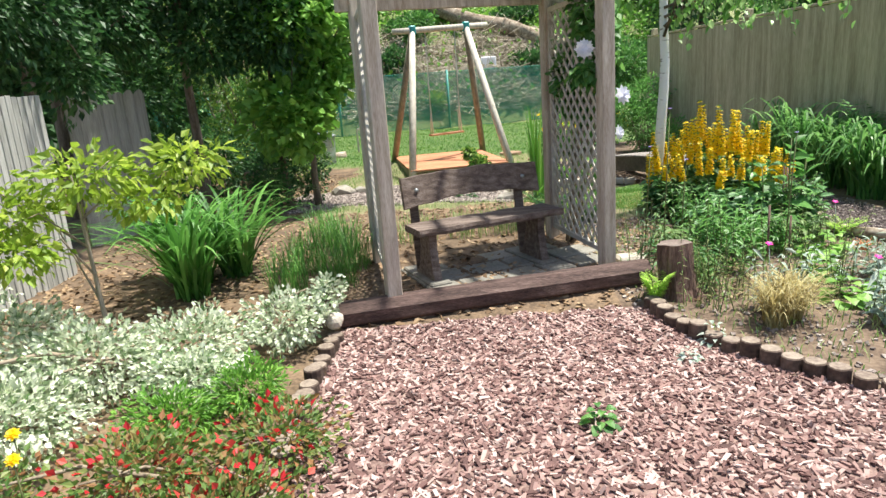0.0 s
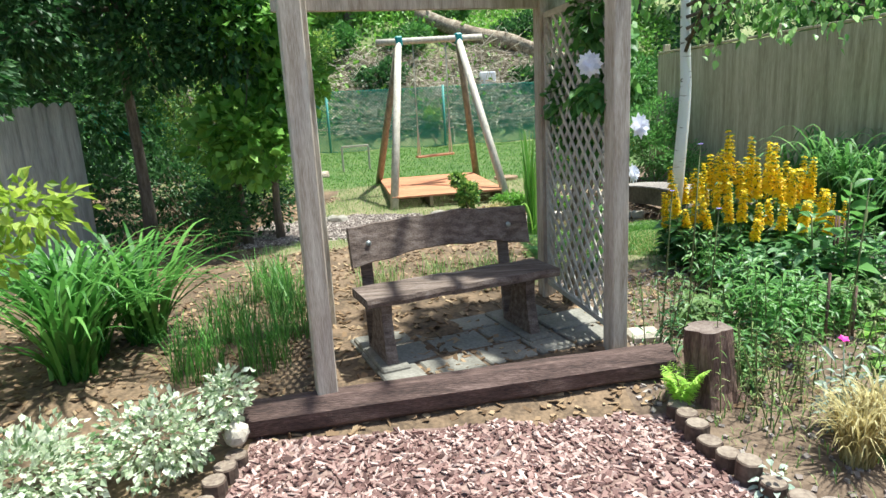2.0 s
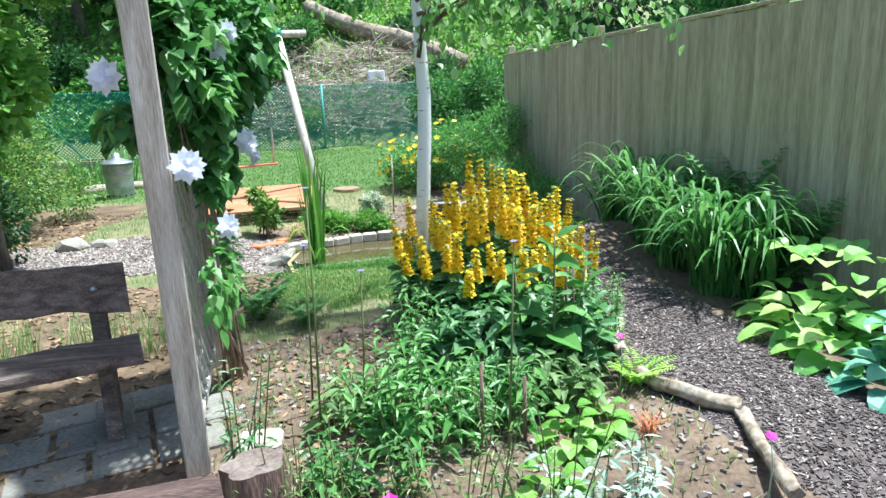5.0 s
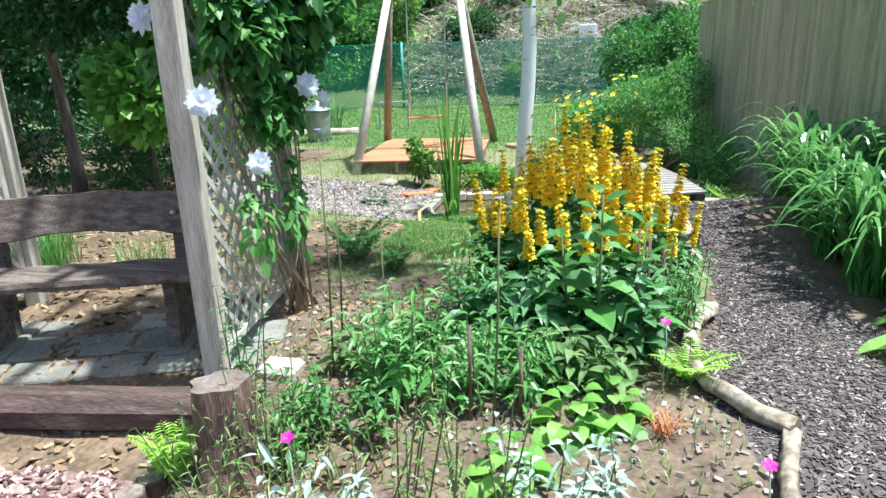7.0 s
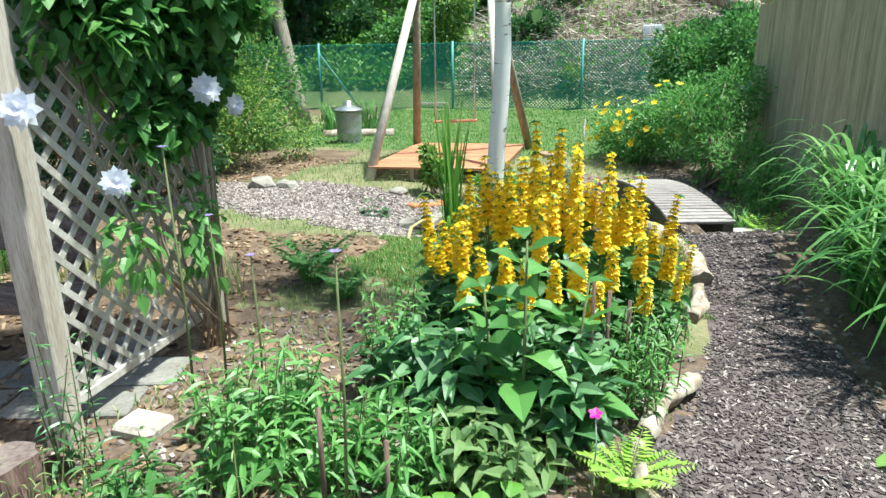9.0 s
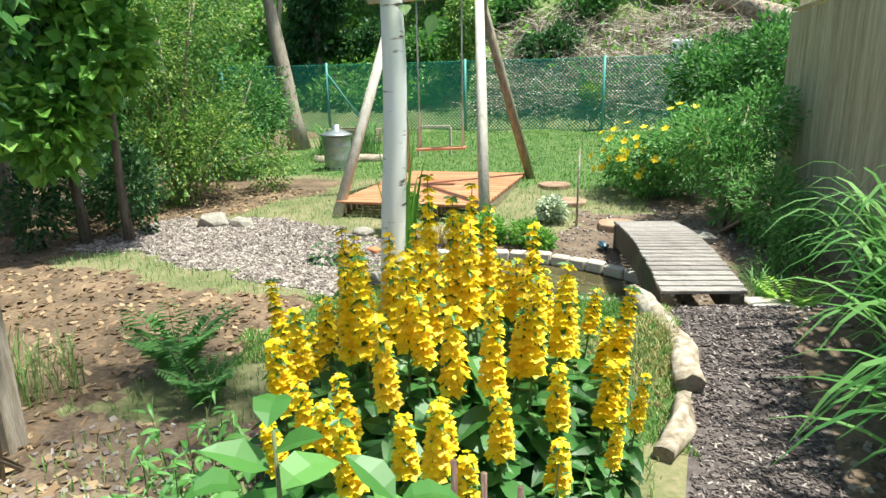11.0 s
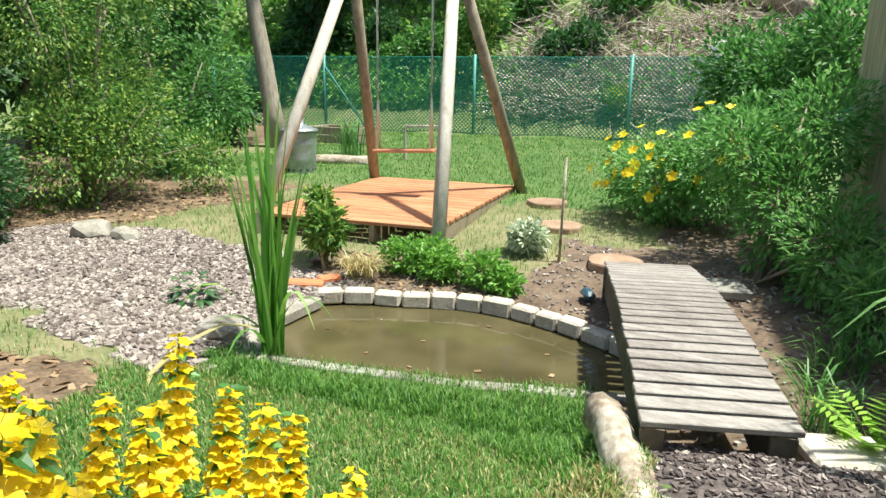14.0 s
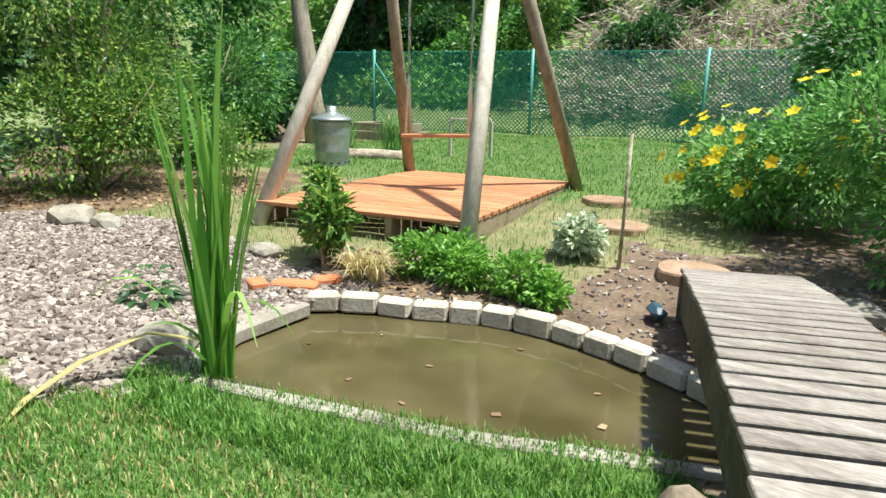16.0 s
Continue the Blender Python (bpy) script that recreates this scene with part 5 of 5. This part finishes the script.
strap_clump("daylily_clump", [(5.0, 7.4), (5.05, 6.95), (5.0, 7.85), (5.25, 7.5), (5.1, 8.35), (5.2, 6.6), (5.1, 9.0), (5.35, 7.1), (5.0, 7.62), (5.02, 6.75)], 58, .72, .86, .038, "lily", "dense row of arching daylily leaves before the fence", "plant", 1.6, 9, .14)
strap_clump("sedge_clump", [(4.5, 9.3), (4.6, 9.9)], 70, .3, .3, .008, "blade", "tufts of green sedge at the damp bank", "grass", 1.0, 4, .12)
for x, y, h in ((2.42, 4.2, .42), (2.95, 3.95, .34), (3.64, 5.35, .3), (3.84, 4.45, .3), (2.8, 3.4, .4)):
    t = thing("rose_campion", (x, y, land(x, y)), "magenta rose campion flower on a silvery stem", "flower", "rose campion")
    z = land(x, y)
    tube("stem", [(x, y, z), (x + .01, y, z + h * .6), (x, y + .01, z + h)], [.004, .003, .002], "silver", t, 5)
    part("petals", raw("petals", *star_flower((x, y + .01, z + h), (0, -.4, 1), .026, 5)), "magenta", t)
for x, y, h in ((2.95, 4.9, .95), (2.15, 5.2, 1.15), (2.35, 5.35, .75), (2.1, 5.45, .85)):
    z = land(x, y)
    t = thing("tall_stalk", (x, y, z), "tall thin green flower stalk", "plant")
    tube("stalk", [(x, y, z), (x + .02, y, z + h * .5), (x + .03, y - .02, z + h)], [.006, .005, .003], "stem", t, 5)
    part("bud", raw("bud", *star_flower((x + .03, y - .02, z + h), (0, 0, 1), .02, 6)), "violet", t)
for x, y, h in ((3.62, 6.0, .5), (3.7, 6.05, .45), (3.56, 5.95, .55), (3.05, 5.0, .32), (2.85, 4.95, .42)):
    tagged(tube("cane", [(x, y, land(x, y)), (x, y, land(x, y) + h)], [.009, .008], "stump", None, 7), "short rusty brown stake among the plants", "stake", "stakes in the bed")
bm = bmesh.new()
slab_box(bm, .2, .16, .07, Matrix.Translation((1.88, 5.2, .1)), .015, .02)
tagged(part("pale_rock", bm, "limestone"), "pale flat rock beside the arbour post", "rock")

# ---- round the pond ----
def build_iris():
    t = thing("iris_clump", (1.95, 8.95, land(1.95, 8.95)), "clump of tall upright sword-shaped iris leaves at the pond", "plant")
    root = scatter_disc(34, 1.95, 8.95, .07, .06)
    n = 34
    part("upright_leaves", blade_mesh("upright_leaves", root, rng.uniform(.02, .24, n), rng.uniform(.7, 1.42, n), rng.uniform(.024, .04, n), .2, 7), "iris_leaf", t)
    root = scatter_disc(6, 1.95, 8.93, .06, .05)
    part("drooping_leaves", blade_mesh("drooping_leaves", root, rng.uniform(.35, .5, 6), rng.uniform(.2, .45, 6), .028, 2.2, 7, np.array([-2.6, -2.2, .2, -.4, 2.6, -1.2])), "fresh_leaf", t)

    way = [Vector(q) for q in ((1.93, 8.9, .12), (1.8, 8.76, .16), (1.71, 8.56, .1), (1.77, 8.34, .06), (1.88, 8.22, .055))]
    v, f = [], []
    for i, q in enumerate(way):
        d = (way[min(i + 1, 4)] - way[max(i - 1, 0)]).normalized()
        w = Vector((-d.y, d.x, 0)).normalized() * (.018, .019, .018, .014, .003)[i]
        v += [tuple(q - w), tuple(q + Vector((0, 0, -.006))), tuple(q + w)]
        if i:
            o = i * 3
            f += [(o - 3, o - 2, o + 1, o), (o - 2, o - 1, o + 2, o + 1)]
    part("fallen_leaf", raw("fallen_leaf", v, f), "straw", t, "long yellowing leaf bent down on the lawn", True)


build_iris()
shrub("low_green_plant", (2.25, 10.55), [(1.85, 10.5, .12, .24, .2, .2), (2.15, 10.48, .1, .24, .2, .19), (2.5, 10.5, .1, .24, .2, .2), (2.7, 10.42, .06, .16, .16, .14), (2.0, 10.7, .12, .25, .18, .18)], 5200, .042, "fresh_leaf", "mound of low bright green leafy plants behind the pond", "plant", 5, .5, "stem")
shrub("variegated_plant", (2.62, 11.15), [(2.6, 11.15, .22, .2, .18, .18)], 900, .06, "white_leaf", "small plant with cream-edged leaves", "plant", 4, .5, "stem")
shrub("leafy_shrub", (1.32, 10.3), [(1.32, 10.3, .3, .22, .2, .28), (1.2, 10.4, .5, .15, .15, .14)], 1100, .07, "privet", "small leafy shrub with yellow-tipped leaves", "shrub", 5, .5)
strap_clump("dry_grass_tuft", [(1.62, 10.2), (1.72, 10.24)], 90, .22, .22, .009, "straw", "tuft of dry tan grass by the pond", "grass", 1.6, 5, .03)
bm = bmesh.new()
slab_box(bm, .26, .12, .05, Matrix.Translation((1.4, 9.93, -.01)) @ Matrix.Rotation(.4, 4, 'Z'), .01, .012)
tagged(part("tile", bm, "terracotta"), "broken orange terracotta tile by the pond", "tile")
for x, y, w, turn in ((1.24, 9.8, .14, -.5), (1.5, 10.08, .16, .9)):
    bm = bmesh.new()
    slab_box(bm, w, .1, .04, Matrix.Translation((x, y, land(x, y) + .02)) @ Matrix.Rotation(turn, 4, 'Z'), .012, .01)
    tagged(part("tile", bm, "terracotta"), "small broken orange terracotta shard by the pond", "tile")
for x, y, s in ((-.75, 9.9, .16), (-.45, 10.0, .12), (.9, 10.2, .1), (1.55, 9.0, .14)):
    bm = bmesh.new()
    bmesh.ops.create_icosphere(bm, subdivisions=2, radius=s, matrix=Matrix.Translation((x, y, land(x, y) + s * .25)) @ Matrix.Diagonal((1.2, .9, .55, 1)))
    for v in bm.verts:
        v.co += Vector((noise.noise(v.co * 9), noise.noise(v.co * 9 + Vector((5, 0, 0))), noise.noise(v.co * 9 + Vector((0, 7, 0))))) * s * .3
    tagged(part("rock", bm, "rim"), "pale brown rock on the gravel", "rock", "rocks on the gravel")
h = shrub("hypericum_bush", (3.55, 12.5), [(3.4, 12.5, .55, .65, .6, .5), (3.85, 12.3, .7, .6, .6, .55), (3.2, 12.9, .5, .5, .5, .42), (4.0, 12.8, .8, .6, .6, .6)], 9500, .055, "willow_leaf", "bushy hypericum with yellow flowers at the lawn edge", "shrub", 9)
fl = []
for k in range(150):
    p, d = clumps(8, [(3.4, 12.45, .6, .75, .72, .6), (3.8, 12.2, .7, .7, .68, .65), (3.2, 12.85, .55, .6, .6, .5)], .97)
    i = int(rng.integers(0, len(p)))
    if d[i][1] < .3 and d[i][2] > -.3:
        fl.append(star_flower(tuple(p[i]), tuple(d[i] + np.array([-.1, -.4, .5])), .05))
tagged(part("blossom", raw("blossom", *join(*fl)), "yellow", h, "yellow open flowers"), kind="stuff")
shrub("leafy_bush", (4.25, 11.2), [(4.35, 11.3, .6, .46, .55, .6), (4.6, 10.8, .42, .38, .55, .45), (4.05, 11.5, .95, .45, .5, .45), (4.5, 11.6, 1.1, .5, .5, .5), (4.75, 10.2, .32, .3, .45, .32)], 8500, .06, "willow_leaf", "tall fresh green bush beside the footbridge", "shrub", 9, .35)
shrub("dark_bush", (4.4, 13.6), [(4.3, 13.6, 1.3, .7, .7, .8), (3.9, 14.0, 1.5, .6, .6, .7), (4.7, 13.2, 1.7, .6, .6, .6)], 6500, .08, "mid_leaf", "tall dark evergreen bush at the end of the fence", "shrub", 8)

# ---- far end of the garden ----
GY = lambda x: 19.88 + .155 * (x + 1.6)


def build_chain_fence():
    f = thing("chain_link_fence", (-1, GY(-1), .3), "green chain-link wire fence with thin metal posts", "fence", "", "structure")
    for x in (-8.2, -5.2, -1.6, 1.67, 4.9):
        z = land(x, GY(x))
        tube("post", [(x, GY(x), z - .1), (x, GY(x), 2.05)], [.035, .035], "greenpost", f, 8)
    tube("brace", [(-5.2, GY(-5.2), 1.8), (-4.1, GY(-4.1), .3)], [.025, .025], "greenpost", f, 6)
    wires, x0, x1, lo, hi = [], -8.2, 5.2, .32, 2.0
    k = x0 - (hi - lo)
    while k < x1:
        for s in (1, -1):
            a, b = (k, k + hi - lo) if s > 0 else (k + hi - lo, k)
            A, B = Vector((a, GY(a) + .004 * s, lo)), Vector((b, GY(b) + .004 * s, hi))
            wires.append(tube_mesh([A, B], [.0105, .0105], 3, 0, False))
        k += .085
    for z in (.35, 1.2, 2.0):
        wires.append(tube_mesh([(x0, GY(x0), z), (x1, GY(x1), z)], [.005, .005], 3, 0, False))
    part("netting", raw("netting", *join(*wires)), "greenwire", f, "fine green wire netting")


build_chain_fence()
tree("leaning_tree", (-3.78, 15.9), 6, .19, [(-4.9, 16.0, 5.5, 1.6, 1.6, 1.2), (-4.2, 16.4, 5.2, 1.3, 1.3, 1.0)], 4500, .16, "dark_leaf", "leaning tree trunk with rough grey-brown bark by the lawn", "palebark", (-1.0, 0), 6)
tree("lawn_tree", (-2.2, 21.2), 4.2, .07, [(-2.2, 21.0, 2.2, .7, .7, .9), (-1.9, 21.0, 3.2, .8, .8, .8), (-2.5, 21.2, 1.3, .5, .5, .5)], 3200, .11, "privet", "small light-leaved tree behind the wire fence", "bark", (0, 0), 6)


def build_crate():
    c = thing("planter_box", (-3.2, 17.0, .2), "low brown timber planter box on the lawn", "planter")
    for x, y, sx, sy in ((-3.2, 16.7, 1.1, .04), (-3.2, 17.4, 1.1, .04), (-3.75, 17.05, .04, .7), (-2.65, 17.05, .04, .7)):
        for z in (.34, .5):
            bm = bmesh.new()
            slab_box(bm, sx, sy, .14, Matrix.Translation((x, y, z)), 0, .006)
            part("board", bm, "pole", c)


build_crate()
round_log("log", [(-2.3, 14.2, .23), (-1.7, 14.5, .23), (-1.1, 14.75, .22)], .09, "logwood", "pale log lying on the lawn edge", "log", "", 12, .3)


def build_frame():
    g = thing("wooden_hurdle", (-.55, 15.5, .25), "small pale wooden frame standing on the lawn", "frame")
    a, b = Vector((-.85, 15.4, .22)), Vector((-.3, 15.6, .22))
    for p in (a, b):
        bm = bmesh.new()
        beam(bm, p, p + Vector((0, 0, .5)), .04, .04)
        part("upright", bm, "pale_lit_pole", g)
    bm = bmesh.new()
    beam(bm, a + Vector((0, 0, .52)), b + Vector((0, 0, .52)), .04, .04)
    part("top_rail", bm, "pale_lit_pole", g)


build_frame()
# wooded bank
r = np.random.default_rng(31)
for i, (x, y, h, s) in enumerate(((-7.5, 22.5, 7, 1.0), (-5.2, 23.4, 8, 1.1), (-6.4, 20.8, 5, .8), (-3.4, 24.0, 8, 1.1), (-1.2, 25.2, 8, 1.1), (.9, 27.0, 8, 1.1), (-9, 18.5, 7, 1.2), (-8.2, 15.2, 6.5, 1.1), (-6.6, 13.2, 6, 1.0), (3.4, 28.5, 8, 1.1), (9.4, 31.5, 8, 1.2), (12.5, 27.5, 8, 1.4), (14, 22, 8, 1.4), (10.8, 23, 7.5, 1.5), (10, 27.5, 8, 1.5), (11.5, 17, 6.5, 1.3), (12, 12, 6.5, 1.3), (-5.6, 11.2, 6, 1.0), (-10.5, 25, 9, 1.3), (-4.6, 26.5, 9, 1.5), (-1.8, 28, 9, 1.5), (1.4, 30, 9, 1.6), (5, 30.5, 9, 1.6), (-8, 27, 9, 1.6))):
    z = land(x, y)
    bl = [(x + r.uniform(-.6, .6), y + r.uniform(-.6, .6), z + h * q, s * r.uniform(1.1, 1.6), s * r.uniform(1.1, 1.6), s * r.uniform(.8, 1.2)) for q in (.22, .4, .55, .7, .88)]
    tree("woodland_tree", (x, y), h, .14, bl, 3600, .23, "dark_leaf" if i % 3 else "mid_leaf", "dense dark woodland tree on the bank", "bark", (0, 0), 6, "woodland trees")
for i, (x, y) in enumerate(((-4.0, 21.4), (-5.6, 21.6), (-2.8, 22.4), (-.3, 22.2), (.6, 23.8), (4.8, 22.6), (2.2, 25.6), (4.6, 25), (-1.8, 23.4), (-7.2, 20.4), (6.6, 21.8), (-5.2, 15.5), (-5.6, 13.5))):
    z = land(x, y)
    shrub("bank_shrub", (x, y), [(x, y, z + .4, .9, .8, .6), (x + .5, y + .2, z + .7, .7, .7, .6), (x - .4, y + .3, z + .5, .6, .6, .5)], 2600, .13, "dark_leaf" if i % 2 else "mid_leaf", "rough green scrub on the bank", "shrub", 4, .55, "twig", .4, "bank scrub")
round_log("fallen_trunk", [(1.2, 25.3, land(1.2, 25.3) + .35), (2.8, 24.6, land(2.8, 24.6) + .5), (4.4, 24.0, land(4.4, 24) + .5), (6.2, 23.6, land(6.2, 23.6) + .3)], .27, "logwood", "large pale fallen tree trunk lying on the bank", "log", "", 14, .3)
bm = bmesh.new()
slab_box(bm, .5, .4, .55, Matrix.Translation((3.25, 22.6, land(3.25, 22.6) + .25)), .02, .03)
tagged(part("white_sack", bm, "paleflower"), "pale white sack on the bank", "sack")
shrub("yellow_bush", (1.35, 20.9), [(1.35, 20.9, land(1.35, 20.9) + .35, .45, .4, .4)], 700, .09, "lime_leaf", "pale yellow flowering bush by the wire fence", "shrub", 4)

n = 42000
x = rng.uniform(-12, 11, n)
p = np.stack([x, GY(x) + .6 + rng.uniform(0, 1, n) ** 1.3 * 14, np.zeros(n)], 1)
p = p[(p[:, 0] < -2.5) | (p[:, 0] > 5.0) | (p[:, 1] - GY(p[:, 0]) > 4.2) | (rng.uniform(0, 1, len(p)) < .25)]
p[:, 2] = gz(p) + np.abs(rng.normal(0, .32, len(p)))
ob = new("hillside_scrub", leaf_mesh("hillside_scrub", p, .19, .6, None, .35))
ob.data.materials.append(M["fresh_leaf"])
tagged(ob, "thick green brambles and scrub over the bank", "scrub", "", "stuff")

# ---- loose stuff on the ground ----
def bits(name, pts, length, width, thick, material, label, tilt=.35):
    """Small flat splinters lying about, one box each."""
    n = len(pts)
    a = rng.uniform(0, 2 * math.pi, n)
    e = rng.normal(0, tilt, n)
    t = np.stack([np.cos(a) * np.cos(e), np.sin(a) * np.cos(e), np.sin(e)], 1)
    up = unit(np.stack([rng.normal(0, tilt, n), rng.normal(0, tilt, n), np.ones(n)], 1))
    s = unit(np.cross(up, t))
    w = np.cross(t, s)
    L = length * rng.uniform(.4, 1.4, (n, 1)) * .5
    W = width * rng.uniform(.5, 1.4, (n, 1)) * .5
    H = thick * rng.uniform(.6, 1.3, (n, 1)) * .5
    vs = []
    for k in (-1, 1):
        for p, q in ((-1, -.8), (1, -1), (.8, 1), (-1, .7)):
            vs.append(pts + t * L * p + s * W * q + w * H * k)
    v = np.stack(vs, 1).reshape(-1, 3)
    i = np.arange(n)[:, None] * 8
    f = np.concatenate([i + q for q in ([4, 5, 6, 7], [0, 1, 5, 4], [1, 2, 6, 5], [2, 3, 7, 6], [3, 0, 4, 7])], 1).reshape(-1, 4)
    ob = new(name, raw(name, v, f))
    ob.data.materials.append(M[material])
    return tagged(ob, label, name.replace("_", " "), "", "stuff")


def zone_points(n, x0, x1, y0, y1, names, lift=0.0):
    x, y = rng.uniform(x0, x1, n), rng.uniform(y0, y1, n)
    keep = [i for i in range(n) if zone(x[i], y[i]) in names and not water_gap(x[i], y[i])]
    p = np.stack([x[keep], y[keep], np.zeros(len(keep))], 1)
    p[:, 2] = gz(p) + lift
    return p


bits("wood_chips", zone_points(26000, -.6, 3.0, 1.0, 4.5, ("chipbed",), .006), .05, .017, .008, "chips", "pinkish-brown bark and wood chips covering the sitting area")
bits("path_chips", zone_points(60000, 2.4, 5.0, 2.2, 8.8, ("pathbed", "chipbed"), .004), .027, .009, .004, "pchips", "dark weathered wood chips on the garden path", .22)
bits("leaf_litter", zone_points(9000, -3.0, 2.6, 4.4, 12, ("litter", "soil"), .006), .05, .028, .004, "deadleaf", "dry brown fallen leaves under the trees")
bits("soil_crumbs", zone_points(7000, 1.6, 4.8, 2.6, 12, ("soil",), .004), .026, .02, .014, "stones", "crumbs of soil and small stones in the beds")
bits("gravel_stones", zone_points(14000, -1.5, 1.9, 8.3, 10.5, ("gravel",), .006), .034, .026, .018, "stones", "loose greyish-pink gravel stones")


def turf(name, pts, h, w, material, label):
    n = len(pts)
    ob = new(name, blade_mesh(name, pts, rng.uniform(.1, .7, n) * h, rng.uniform(.5, 1.2, n) * h, w, .5, 2))
    ob.data.materials.append(M[material])
    return tagged(ob, label, "grass", "", "stuff")


turf("lawn_grass", zone_points(60000, 1.4, 4.2, 7.0, 9.4, ("turf",), -.004), .042, .0045, "grass", "bright green lawn grass beside the pond")
turf("far_lawn_grass", zone_points(26000, -3.6, 4.6, 12.6, 20.4, ("turf",), -.004), .05, .012, "grass", "mown green lawn beyond the deck")
turf("rough_grass", zone_points(26000, -1.4, 4.0, 6.0, 13.5, ("worn",), -.004), .06, .006, "sparse", "thin rough grass and weeds")
turf("pond_edge_grass", np.concatenate([scatter_disc(900, x, y, .3, .12) for x, y in ((2.2, 8.68), (2.7, 8.74), (3.15, 8.82), (3.5, 8.97), (3.6, 8.6))]), .07, .005, "grass", "longer grass hanging over the pond edge")
turf("dry_lawn", zone_points(9000, 1.4, 4.2, 7.0, 8.6, ("turf",), -.004), .04, .006, "straw", "dry straw-coloured patches in the lawn")
turf("worn_lawn", scatter_disc(2600, 3.75, 7.75, .28, .5), .045, .006, "straw", "dry trampled grass beside the log")
turf("bed_weeds", zone_points(2600, 1.7, 3.9, 3.0, 6.4, ("soil",), -.004), .07, .008, "sparse", "small weeds and seedlings in the bed")


def brush_pile():
    n = 3200
    x = rng.uniform(-1.5, 5.5, n)
    p = np.stack([x, 20.9 + .155 * (x + 1.6) - .6 + rng.uniform(0, 3.2, n) ** 1.0, np.zeros(n)], 1)
    p[:, 2] = gz(p) + rng.uniform(.02, .3, n)
    v = []
    for q in p:
        d = Vector(rng.normal(0, 1, 3) * np.array([1, .6, .35])).normalized() * rng.uniform(.3, .9)
        q = Vector(q)
        r = rng.uniform(.005, .016)
        v.append(tube_mesh([q - d, q + Vector(rng.normal(0, .05, 3)), q + d], [r, r * .8, r * .4], 4, 0, False))
    ob = new("brushwood", raw("brushwood", *join(*v)))
    ob.data.materials.append(M["sticks"])
    tagged(ob, "heap of pale cut branches and brushwood on the bank", "brushwood", "", "stuff")


brush_pile()

p = np.array([(2.94, 9.37, -.1), (2.11, 9.78, -.1), (2.5, 9.6, -.1), (3.2, 9.75, -.1), (2.3, 9.3, -.1), (1.9, 9.5, -.1), (2.75, 10.0, -.1), (3.3, 9.5, -.1), (2.6, 9.25, -.1)])
bits("floating_leaves", p, .034, .024, .003, "deadleaf", "pale fallen leaves floating on the pond", .02)
